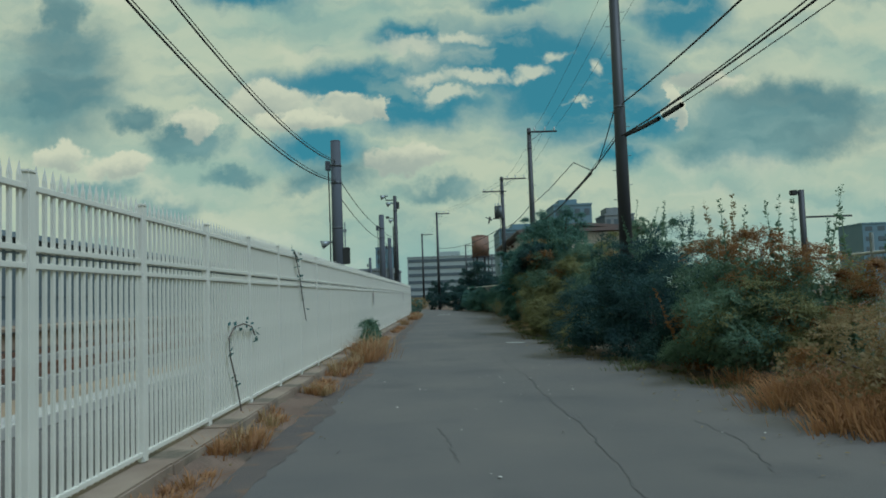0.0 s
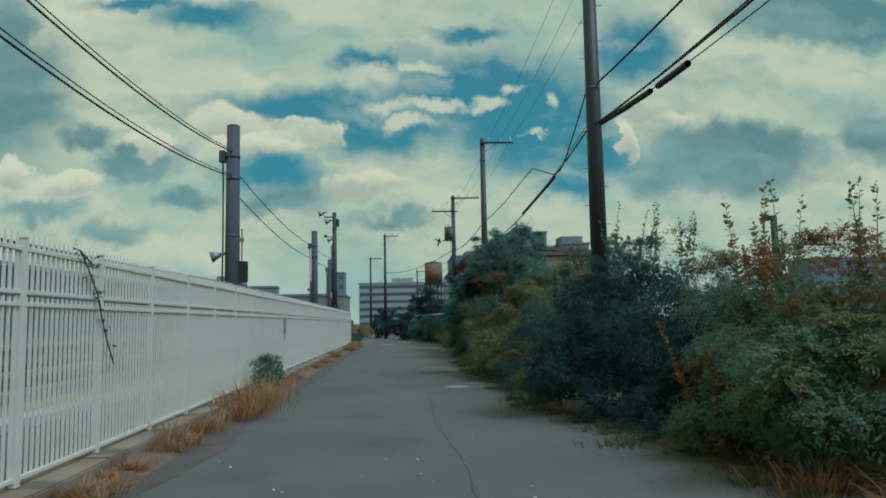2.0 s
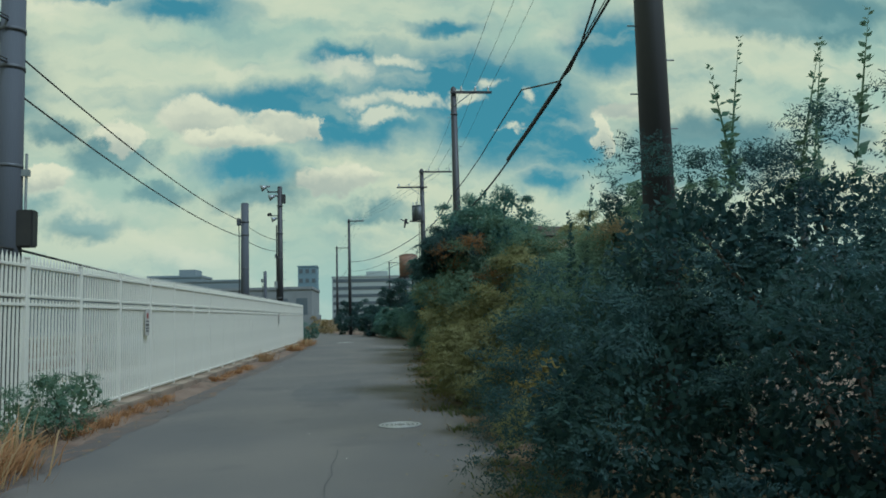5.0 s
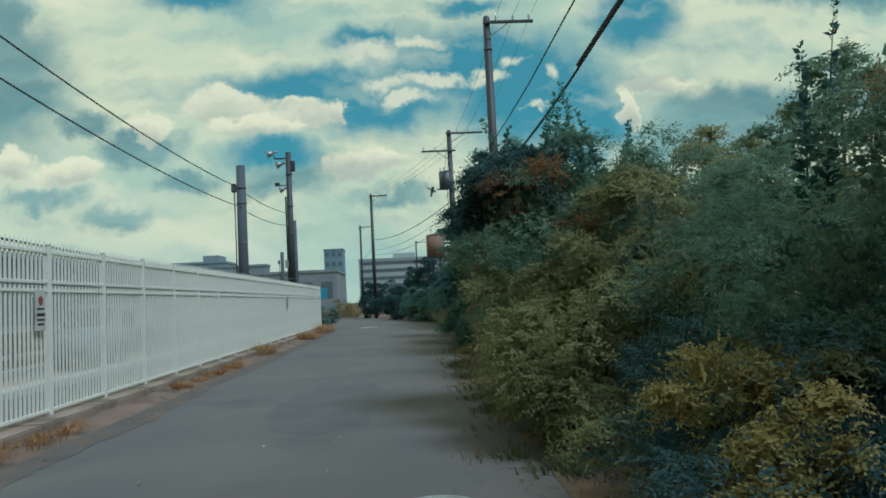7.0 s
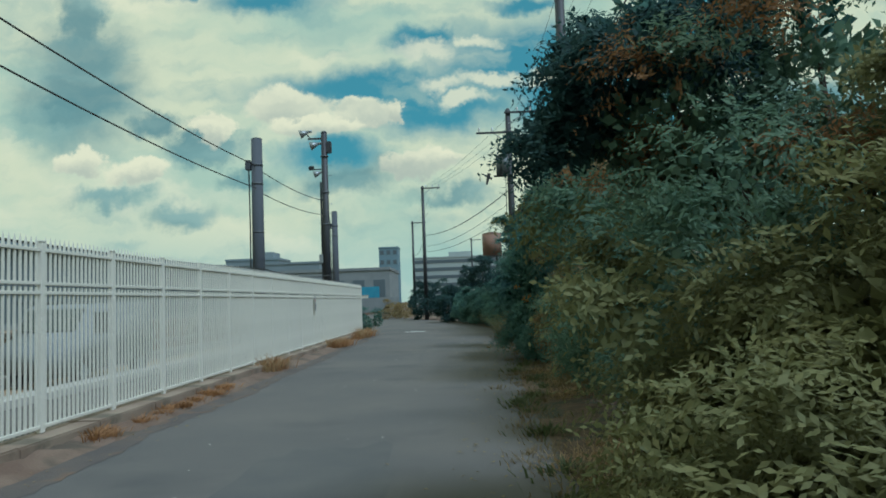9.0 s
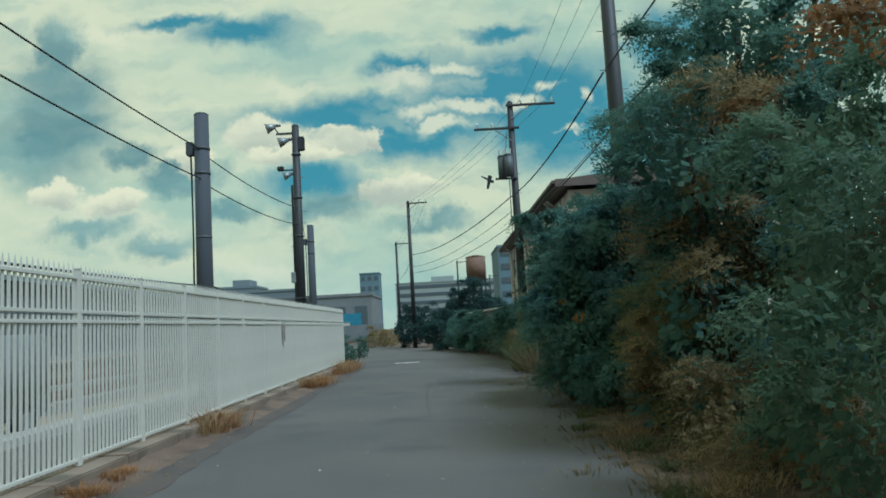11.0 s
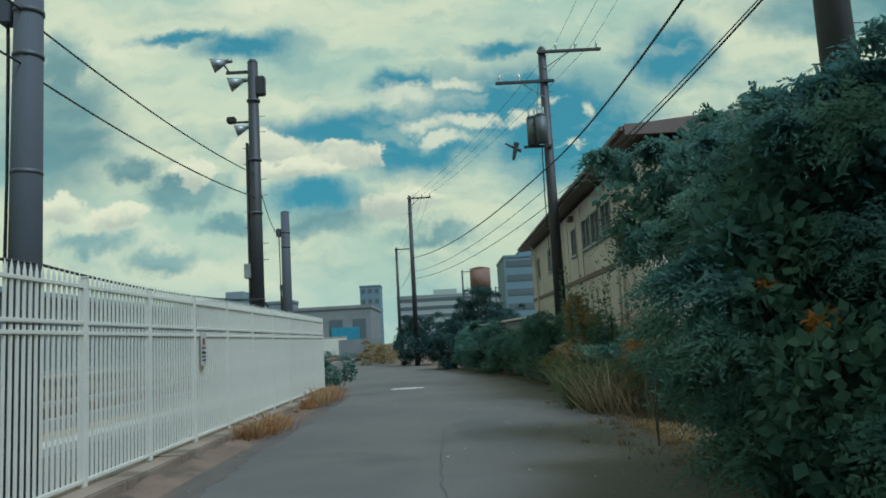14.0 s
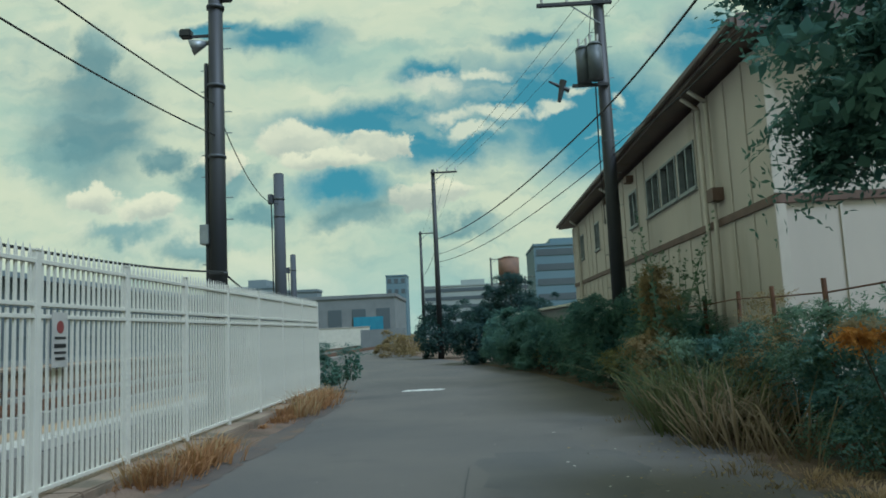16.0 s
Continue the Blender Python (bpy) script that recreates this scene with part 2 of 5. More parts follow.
SHED_GREY = material("grey_shed_panel", (0.19, 0.205, 0.215), (0.155, 0.17, 0.18), 0.5, 0.8)
BLUE_SHEET = material("blue_sheet", (0.05, 0.22, 0.33), (0.04, 0.18, 0.28), 1, 0.7)
MARK = material("road_paint", (0.60, 0.60, 0.57), (0.42, 0.42, 0.40), 6, 0.8, spots=(0.12, 0.12, 0.12), spots_at=(0.5, 0.62), spots_scale=9)
WORN_IRON = material("worn_iron", (0.33, 0.33, 0.31), (0.22, 0.22, 0.21), 9, 0.55, 0.2)
IRON = material("cast_iron", (0.13, 0.13, 0.13), (0.09, 0.09, 0.09), 12, 0.6, 0.3, bump=0.4)
SIGN_WHITE = material("sign_white", (0.44, 0.42, 0.39), (0.36, 0.35, 0.33), 3, 0.6)
SIGN_RED = material("sign_red", (0.22, 0.05, 0.045), (0.16, 0.04, 0.04), 3, 0.6)
BARK = material("bark", (0.09, 0.07, 0.055), (0.06, 0.05, 0.04), 12, 0.95, bump=0.8, bump_scale=30, stretch=(1, 1, 0.3))
LEAF = dict(rough=0.7, scale=1.1, thin=0.5, spec=0.25)
LEAF_DARK = material("leaf_dark", (0.056, 0.129, 0.131), (0.124, 0.216, 0.161), island=(0.146, 0.231, 0.166), **LEAF)
LEAF_DEEP = material("leaf_deep", (0.045, 0.109, 0.121), (0.085, 0.166, 0.149), island=(0.109, 0.188, 0.159), **LEAF)
# LEAF_SHADE puts the deep bluish shade of the darkest bushes into the leaf colour
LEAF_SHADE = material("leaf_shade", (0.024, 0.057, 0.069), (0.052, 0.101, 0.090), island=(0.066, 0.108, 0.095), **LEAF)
LEAF_MID = material("leaf_mid", (0.079, 0.148, 0.105), (0.133, 0.200, 0.126), island=(0.183, 0.239, 0.146), **LEAF)
LEAF_OLIVE = material("leaf_olive", (0.152, 0.169, 0.076), (0.204, 0.204, 0.087), island=(0.252, 0.235, 0.097), **LEAF)
LEAF_YELLOW_GREEN = material("leaf_yellow_green", (0.21, 0.20, 0.075), (0.16, 0.17, 0.07), island=(0.27, 0.25, 0.10), **LEAF)
LEAF_YELLOW = material("leaf_yellow", (0.260, 0.215, 0.065), (0.182, 0.182, 0.065), island=(0.364, 0.280, 0.085), **LEAF)
LEAF_GOLD = material("leaf_gold", (0.52, 0.24, 0.05), (0.44, 0.20, 0.045), island=(0.60, 0.33, 0.07), **LEAF)
LEAF_ORANGE = material("leaf_orange", (0.20, 0.105, 0.042), (0.15, 0.09, 0.04), island=(0.31, 0.165, 0.055), **LEAF)
LEAF_BROWN = material("leaf_brown", (0.190, 0.163, 0.086), (0.253, 0.198, 0.095), island=(0.288, 0.211, 0.098), **LEAF)
GRASS_DRY = material("grass_dry", (0.324, 0.175, 0.075), (0.230, 0.126, 0.062), island=(0.486, 0.294, 0.130), **LEAF)
GRASS_STRAW = material("grass_straw", (0.40, 0.29, 0.15), (0.30, 0.20, 0.10), island=(0.46, 0.36, 0.2), **LEAF)
GRASS_TAN = material("grass_tan", (0.20, 0.155, 0.09), (0.14, 0.11, 0.06), island=(0.28, 0.225, 0.13), **LEAF)
GRASS_GREEN = material("grass_green", (0.10, 0.12, 0.05), (0.075, 0.10, 0.045), island=(0.19, 0.19, 0.09), **LEAF)


# ---- mesh helpers ----
def thing(name, x, y, z, label, category, group="", kind="", turn=0):
    ob = new(name)
    ob.matrix_world = pose(x, y, z, 0, 0, turn)
    return tagged(ob, label, category, group, kind)


def part(name, bm, mat, parent=None, label="", smooth=False):
    if isinstance(bm, bmesh.types.BMesh):
        me = bpy.data.meshes.new(name)
        bm.to_mesh(me)
        bm.free()
        me.materials.append(mat)
        if smooth:
            me.shade_smooth()
    else:
        me = bm
    ob = new(name, me)
    if parent:
        ob.parent = parent
    return tagged(ob, label)


def box(bm, x0, x1, y0, y1, z0, z1, bevel=0.0):
    r = bmesh.ops.create_cube(bm, size=1.0, matrix=Matrix.Translation(((x0 + x1) / 2, (y0 + y1) / 2, (z0 + z1) / 2)) @ Matrix.Diagonal((x1 - x0, y1 - y0, z1 - z0, 1)))
    if bevel:
        es = list({e for v in r["verts"] for e in v.link_edges})
        bmesh.ops.bevel(bm, geom=es, offset=bevel, segments=2, affect="EDGES")
    return bm


def boxes(*rows, bevel=0.0):
    bm = bmesh.new()
    for r in rows:
        box(bm, *r, bevel=bevel)
    return bm


def tube(bm, a, b, r0, r1, n=12, cap=True):
    a, b = Vector(a), Vector(b)
    q = (b - a).to_track_quat("Z", "Y").to_matrix().to_4x4()
    bmesh.ops.create_cone(bm, cap_ends=cap, segments=n, radius1=r0, radius2=r1, depth=(b - a).length, matrix=Matrix.Translation((a + b) / 2) @ q)
    return bm


def tubes(*rows, n=12):
    bm = bmesh.new()
    for a, b, r0, r1 in rows:
        tube(bm, a, b, r0, r1, n)
    return bm


def mesh_np(name, verts, faces, mat):
    """A mesh from arrays of corners and of four-cornered faces."""
    me = bpy.data.meshes.new(name)
    nf = len(faces)
    me.vertices.add(len(verts))
    me.vertices.foreach_set("co", np.ascontiguousarray(verts, dtype=np.float32).ravel())
    me.loops.add(nf * 4)
    me.loops.foreach_set("vertex_index", np.ascontiguousarray(faces, dtype=np.int32).ravel())
    me.polygons.add(nf)
    me.polygons.foreach_set("loop_start", np.arange(0, nf * 4, 4, dtype=np.int32))
    me.update(calc_edges=True)
    me.materials.append(mat)
    return me


def wire(name, a, b, sag, r, label, mat=None, n=20, parent=None, group="overhead wires"):
    """A sagging round wire between two points."""
    a, b = Vector(a), Vector(b)
    pts = [a.lerp(b, i / n) - Vector((0, 0, 4 * sag * (i / n) * (1 - i / n))) for i in range(n + 1)]
    return rope(name, pts, r, label, mat, parent, group)


def rope(name, pts, r, label, mat=None, parent=None, group="overhead wires", k=6):
    pts = [Vector(p) for p in pts]
    V, F = [], []
    for i, p in enumerate(pts):
        d = (pts[min(i + 1, len(pts) - 1)] - pts[max(i - 1, 0)]).normalized()
        s = d.cross(Vector((0, 0, 1)))
        s = s.normalized() if s.length > 1e-4 else Vector((1, 0, 0))
        u = s.cross(d)
        for j in range(k):
            an = 2 * math.pi * j / k
            V.append(p + (s * math.cos(an) + u * math.sin(an)) * r)
    for i in range(len(pts) - 1):
        for j in range(k):
            F.append((i * k + j, i * k + (j + 1) % k, (i + 1) * k + (j + 1) % k, (i + 1) * k + j))
    o = new(name, mesh_np(name, np.array(V), np.array(F), mat or CABLE))
    o.data.shade_smooth()
    if parent:
        o.parent = parent
        return o
    return tagged(o, label, "wire", group)


# ---- greenery helpers ----
def unit(v):
    return v / np.maximum(np.linalg.norm(v, axis=-1, keepdims=True), 1e-6)


def leaf_quads(p, along, across, length, width, fold=0.15):
    """Four-cornered leaves: foot p, direction along, side across."""
    nrm = np.cross(along, across)
    length, width = length[:, None], width[:, None]
    mid = p + along * length * 0.45
    a = mid + across * width * 0.5 + nrm * width * fold
    c = mid - across * width * 0.5 + nrm * width * fold
    tip = p + along * length
    v = np.stack([p, a, tip, c], 1).reshape(-1, 3)
    f = np.arange(len(v)).reshape(-1, 4)
    return v, f


def spray_leaves(o, d, face, length, pairs, leaf, droop, rg, slim=0.42):
    """Feathered twigs: leaflets in pairs along a drooping stalk from o in direction d, their upper sides turned towards face."""
    n = len(o)
    side = unit(np.cross(d, face) + rg.normal(0, 0.15, (n, 3)))
    P, A, S, Ln = [], [], [], []
    for k in range(pairs):
        s = (k + 0.6) / pairs
        c = o + d * (length * s)[:, None] - np.array([0, 0, 1.0]) * (droop * length * s * s)[:, None]
        for sg in (-1, 1):
            a = unit(side * sg * 0.85 + d * 0.5 - face * 0.22 + rg.normal(0, 0.2, (n, 3)))
            P.append(c)
            A.append(a)
            S.append(unit(np.cross(face + rg.normal(0, 0.32, (n, 3)), a)))
            Ln.append(leaf * rg.uniform(0.7, 1.2, n) * (1.05 - 0.45 * s))
    P, A, S, Ln = np.concatenate(P), np.concatenate(A), np.concatenate(S), np.concatenate(Ln)
    return leaf_quads(P, A, S, Ln, Ln * slim)


def shell_points(lobes, n, rg, inner=False):
    """Points spread over the joint outside of some egg-shaped lobes (x, y, z, rx, ry, rz), with the way out of each."""
    lb = np.array(lobes, float)
    area = (lb[:, 3] * lb[:, 4] + lb[:, 4] * lb[:, 5] + lb[:, 3] * lb[:, 5])
    pick = rg.choice(len(lb), n, p=area / area.sum())
    u = unit(rg.normal(0, 1, (n, 3)))
    # bumps on the lobes, from a few random waves
    bump = np.zeros(n)
    for _ in range(5):
        w = rg.normal(0, 3.2, 3)
        bump += np.sin(u @ w + rg.uniform(0, 6) + pick * 1.7) * 0.10
    rad = (rg.uniform(0.40, 0.72, n) if inner else 1 + bump - np.abs(rg.normal(0, 0.09, n)))
    p = lb[pick, :3] + u * lb[pick, 3:] * rad[:, None]
    nrm = unit(u / lb[pick, 3:])
    keep = p[:, 2] > 0.06
    if not inner:
        for i, l in enumerate(lb):
            q = np.linalg.norm((p - l[:3]) / l[3:], axis=1)
            keep &= ~((q < 0.78) & (pick != i))
    return p[keep], nrm[keep]


def mounds(lobes, rg, k=9):
    """Breaks each lobe into a smaller middle and a crowd of knobs, so that the outline swells and creases."""
    out = []
    for x, y, z, rx, ry, rz in lobes:
        out.append((x, y, z, rx * 0.76, ry * 0.76, rz * 0.78))
        for i in range(k):
            u = unit(rg.normal(0, 1, 3) + np.array([0, 0, 0.25]))
            q = rg.uniform(0.30, 0.52)
            out.append((x + u[0] * rx * 0.80, y + u[1] * ry * 0.80, max(0.12, z + u[2] * rz * 0.80), rx * q, ry * q, rz * q * 0.8))
    return out


def greenery(name, lobes, n, mat, seed, leaf=0.10, length=0.42, pairs=5, droop=0.35, up=0.15, slim=0.42, core=0.35, clump=0.33, per=50):
    """The leaf mesh of a bush or a crown: tufts over the outside of the lobes, each of many feathered twigs, round a shaded core."""
    rg = np.random.RandomState(seed)
    n, leaf, length = int(n * 1.3), leaf * 0.80, length * 0.74
    per, clump = int(per * 1.7), clump * 1.3
    whole, lobes = lobes, mounds(lobes, rg)
    c, cn = shell_points(lobes, max(3, n // per), rg)
    rc = clump * rg.uniform(0.5, 1.4, len(c))
    k = np.repeat(np.arange(len(c)), per)
    u = unit(rg.normal(0, 1, (len(k), 3)) + cn[k] * 0.8 + np.array([0, 0, 0.6]))
    p = c[k] + u * (rc[k] * rg.uniform(0.55, 1.0, len(k)))[:, None] * np.array([1.0, 1.0, 0.72])
    keep = p[:, 2] > 0.05
    p, u = p[keep], u[keep]
    d = unit(u * np.array([1.0, 1.0, 0.45]) + rg.normal(0, 0.28, p.shape) + np.array([0, 0, up]))
    face = unit(u + np.array([0, 0, 0.55]) + rg.normal(0, 0.2, p.shape))
    ln = length * rg.uniform(0.6, 1.3, len(p))
    v, f = spray_leaves(p - d * (ln * 0.45)[:, None], d, face, ln, pairs, leaf, droop, rg, slim)
    vs, fs = [v], [f]
    if core:
        pi, ni = shell_points(whole, int(n * core * 2.4), rg, True)
        a = unit(ni + rg.normal(0, 0.8, pi.shape))
        s = unit(np.cross(a, rg.normal(0, 1, pi.shape)))
        sz = np.minimum(leaf, 0.11) * rg.uniform(1.2, 1.9, len(pi))
        v2, f2 = leaf_quads(pi, a, s, sz, sz * 0.7)
        vs.append(v2)
        fs.append(f2 + len(v))
    return mesh_np(name, np.concatenate(vs), np.concatenate(fs), mat)


def shoots(name, feet, height, mat, seed, leaf=0.11, per=64, lean=0.12):
    """Upright leafy shoots; each foot is (x, y, z)."""
    rg = np.random.RandomState(seed)
    P, A, S, Ln = [], [], [], []
    for x, y, z in feet:
        h = height * rg.uniform(0.7, 1.25)
        tilt = rg.normal(0, lean, 2)
        t = rg.uniform(0.0, 1, per)
        p = np.stack([x + tilt[0] * h * t, y + tilt[1] * h * t, z + h * t], 1)
        an = rg.uniform(0, 6.28, per)
        a = unit(np.stack([np.cos(an), np.sin(an), rg.uniform(0.1, 1.0, per)], 1))
        P.append(p)
        A.append(a)
        S.append(unit(np.cross(a, rg.normal(0, 1, (per, 3)))))
        Ln.append(leaf * rg.uniform(0.6, 1.25, per) * (1.25 - 0.7 * t))
        # the stem itself, as one long thin leaf
        P.append(np.array([[x, y, z]]))
        st = unit(np.array([[tilt[0], tilt[1], 1.0]]))
        A.append(st)
        S.append(unit(np.cross(st, np.array([[0.3, 1.0, 0]]))))
        Ln.append(np.array([h]))
    P, A, S, Ln = np.concatenate(P), np.concatenate(A), np.concatenate(S), np.concatenate(Ln)
    W = np.where(Ln > 0.4, 0.02, Ln * 0.55)
    v, f = leaf_quads(P, A, S, Ln, W)
    return mesh_np(name, v, f, mat)


def blades(name, spots, mat, seed, per=60, height=0.45, spread=0.22, bend=0.5, width=0.012):
    """Tufts of bent grass blades at (x, y, z, size)."""
    rg = np.random.RandomState(seed)
    sp = np.array(spots, float)
    n = len(sp) * per
    c = np.repeat(sp, per, 0)
    an, r = rg.uniform(0, 6.283, n), np.abs(rg.normal(0, 1, n)) * spread * c[:, 3] * 0.6
    p0 = np.stack([c[:, 0] + np.cos(an) * r, c[:, 1] + np.sin(an) * r, c[:, 2] + 0 * r], 1)
    h = height * c[:, 3] * rg.uniform(0.45, 1.2, n)
    out = np.stack([np.cos(an), np.sin(an), 0 * an], 1) * (bend * rg.uniform(0.1, 1.3, n) * h)[:, None]
    mid = p0 + out * 0.35 + np.array([0, 0, 1.0]) * (h * 0.62)[:, None]
    tip = p0 + out + np.array([0, 0, 1.0]) * (h * rg.uniform(0.6, 1.0, n))[:, None]
    sd = np.stack([-np.sin(an + 0.6), np.cos(an + 0.6), 0 * an], 1) * (width * rg.uniform(0.6, 1.5, n))[:, None]
    v = np.stack([p0 - sd, p0 + sd, mid + sd * 0.8, mid - sd * 0.8, tip + sd * 0.15, tip - sd * 0.15], 1).reshape(-1, 3)
    i = np.arange(n)[:, None] * 6
    f = np.concatenate([i + np.array([[0, 1, 2, 3]]), i + np.array([[3, 2, 4, 5]])])
    return mesh_np(name, v, f, mat)


def limbs(base, tips, r, n=6):
    """Bent tapered stems from one foot to several tips."""
    bm = bmesh.new()
    b = Vector(base)
    for i, tp in enumerate(tips):
        tp = Vector(tp)
        m = b.lerp(tp, 0.5) + Vector((0.12 * math.sin(i * 2.1), 0.12 * math.cos(i * 1.3), 0.10))
        tube(bm, b, m, r, r * 0.65, n)
        tube(bm, m, tp, r * 0.65, r * 0.25, n)
    return bm


def bush(name, label, lobes, n, mat, seed, extra=(), stem=0.035, category="bush", **kw):
    """A bush: stems and a crown of leaves; extra: further leaf meshes as (part name, mesh, label)."""
    x = sum(l[0] for l in lobes) / len(lobes)
    y = sum(l[1] for l in lobes) / len(lobes)
    t = thing(name, x, y, 0.0, label, category, "roadside greenery")
    move = Matrix.Translation((-x, -y, 0))
    tips = [(l[0], l[1], l[2] + l[5] * 0.5) for l in lobes]
    part("stem", limbs((x, y, 0.0), tips, stem), BARK, t).matrix_basis = move
    part("crown", greenery("crown", lobes, n, mat, seed, **kw), mat, t).matrix_basis = move
    for nm, me, lab in extra:
        tagged(part(nm, me, None, t), lab, "", "", "stuff").matrix_basis = move
    return t


# ---- ground and road ----
def sheet(name, rows, z, mat, label, category, kind="structure", sub=1):
    """A level strip; rows are (y, left x, right x)."""
    v, f = [], []
    cols = 8
    for y, a, b in rows:
        for i in range(cols + 1):
            v.append((a + (b - a) * i / cols, y, z))
    for r in range(len(rows) - 1):
        for i in range(cols):
            k = r * (cols + 1) + i
            f.append((k, k + 1, k + cols + 2, k + cols + 1))
    return tagged(new(name, mesh_np(name, np.array(v), np.array(f), mat)), label, category, "", kind)


sheet("ground", [(-1500, -2500, 2500), (0, -2500, 2500), (60, -2500, 2500), (3000, -2500, 2500)], -0.012, SOIL, "bare brown soil with dry litter beside the lane", "ground")
sheet("yard_ground", [(-60, -160, -3.1), (63, -160, -3.1), (72, -160, -6.0), (100, -160, -16.0), (160, -160, -40)], -0.004, YARD, "pale sandy gravel of the yard behind the fence", "ground")
ROAD = [(-40, -2.05, 5.6), (6, -2.05, 5.4), (14, -2.02, 5.2), (20, -2.06, 4.5), (30, -2.0, 4.3), (40, -2.05, 4.4), (50, -2.0, 4.9), (58, -2.1, 5.2), (64, -2.4, 5.0),
        (70, -4.2, 4.2), (80, -8.0, 2.2), (93, -13, -1.6), (110, -20, -5), (128, -28, -10), (150, -40, -20)]
sheet("road", ROAD, 0.0, ASPHALT, "worn grey asphalt lane with cracks and patches", "road")
sheet("litter_strip", [(5, 4.6, 9.5), (14, 4.47, 9.5), (18.5, 3.7, 9), (24.5, 3.45, 9), (34, 3.52, 9), (39, 3.7, 9), (47, 4.35, 9), (53, 4.7, 6.3), (61, 4.6, 6.3), (70, 3.75, 6.3), (82, 1.4, 7)], 0.006, LITTER,
      "fallen brown leaves and earth under the bushes", "ground")


def crack(pts, w, seed, name="road_crack", label="dark tar-filled crack in the asphalt"):
    rg = np.random.RandomState(seed)
    v, f = [], []
    P = []
    for (x0, y0), (x1, y1) in zip(pts, pts[1:]):
        for i in range(10):
            P.append((x0 + (x1 - x0) * i / 10 + rg.normal(0, 0.018), y0 + (y1 - y0) * i / 10))
    for i, (x, y) in enumerate(P):
        ww = w * rg.uniform(0.35, 1.2)
        v += [(x - ww, y, 0.004), (x + ww, y, 0.004)]
        if i:
            f.append((2 * i - 2, 2 * i - 1, 2 * i + 1, 2 * i))
    tagged(new(name, mesh_np(name, np.array(v), np.array(f), TAR)), label, "crack", "", "structure")


crack([(1.62, 3.5), (1.60, 5.9), (1.72, 8.5), (1.63, 11), (1.68, 14), (1.5, 18), (1.62, 23)], 0.008, 3)
crack([(0.15, 7.0), (0.05, 8.2), (-0.1, 9.0)], 0.006, 4)
crack([(2.9, 6.2), (3.2, 7.6), (3.1, 9.0)], 0.008, 5)
crack([(1.4, 44), (1.25, 48), (1.35, 53)], 0.009, 6)


def flat_patch(name, x, y, rx, ry, z, mat, label, category, seed):
    """A worn flat mark with an uneven outline."""
    rg = np.random.RandomState(seed)
    bm = bmesh.new()
    vs = []
    for i in range(28):
        a = 2 * math.pi * i / 28
        k = rg.uniform(0.85, 1.12)
        c, s = math.cos(a), math.sin(a)
        vs.append(bm.verts.new((x + rx * k * abs(c) ** 0.6 * np.sign(c), y + ry * k * abs(s) ** 0.6 * np.sign(s), z)))
    bm.faces.new(vs)
    return tagged(part(name, bm, mat), label, category, "", "structure")


def stained_edge(name, x, width, y0, y1, label, seed, mat):
    """A strip of dirty asphalt along an edge of the lane, with a ragged outline; it runs from x by width."""
    r = np.random.RandomState(seed)
    v, f = [], []
    drift = 0.0
    for i, y in enumerate(np.arange(y0, y1, 0.22)):
        drift = 0.86 * drift + r.normal(0, 0.07)
        v += [(x, y, 0.004), (x + width * (1 + drift) * r.uniform(0.85, 1.1), y, 0.004)]
        if i:
            f.append((2 * i - 2, 2 * i - 1, 2 * i + 1, 2 * i) if width > 0 else (2 * i - 1, 2 * i - 2, 2 * i, 2 * i + 1))
    tagged(new(name, mesh_np(name, np.array(v), np.array(f), mat)), label, "road edge", "", "structure")


STAIN = material("earth_stained_asphalt", (0.066, 0.056, 0.054), (0.088, 0.072, 0.062), 1.4, 0.92, bump=0.4, bump_scale=50, spots=(0.12, 0.078, 0.052), spots_at=(0.56, 0.68), spots_scale=2.2)
stained_edge("stained_road_edge", -2.04, 0.42, -10, 63, "dark earth-stained asphalt along the kerb", 21, STAIN)
flat_patch("road_mark", 0.07, 64.8, 0.62, 0.35, 0.005, MARK, "worn white paint mark on the lane", "road mark", 2)
flat_patch("road_patch", 1.0, 30.5, 0.8, 2.6, 0.003, PATCH, "darker repaired patch of asphalt", "road patch", 3)
flat_patch("road_patch", 2.4, 52.0, 0.9, 1.6, 0.003, PATCH, "darker repaired patch of asphalt", "road patch", 4)


def manhole(x, y):
    t = thing("manhole_cover", x, y, 0.0, "round pale cast-iron manhole cover set in the asphalt", "manhole cover")
    bm = bmesh.new()
    bmesh.ops.create_cone(bm, cap_ends=True, segments=40, radius1=0.34, radius2=0.335, depth=0.012, matrix=Matrix.Translation((0, 0, 0.004)))
    part("cover", bm, IRON, t)
    for r in (0.10, 0.17, 0.24, 0.30):
        v, f = [], []
        for i in range(40):
            a = 2 * math.pi * i / 40
            for rr, z in ((r - 0.016, 0.0105), (r - 0.011, 0.016), (r + 0.011, 0.016), (r + 0.016, 0.0105)):
                v.append((rr * math.cos(a), rr * math.sin(a), z))
        for i in range(40):
            for j in range(3):
                k, m = i * 4 + j, ((i + 1) % 40) * 4 + j
                f.append((k, m, m + 1, k + 1))
        part("ring", mesh_np("ring", np.array(v), np.array(f), WORN_IRON), None, t, "raised worn ring")


manhole(2.42, 24.4)

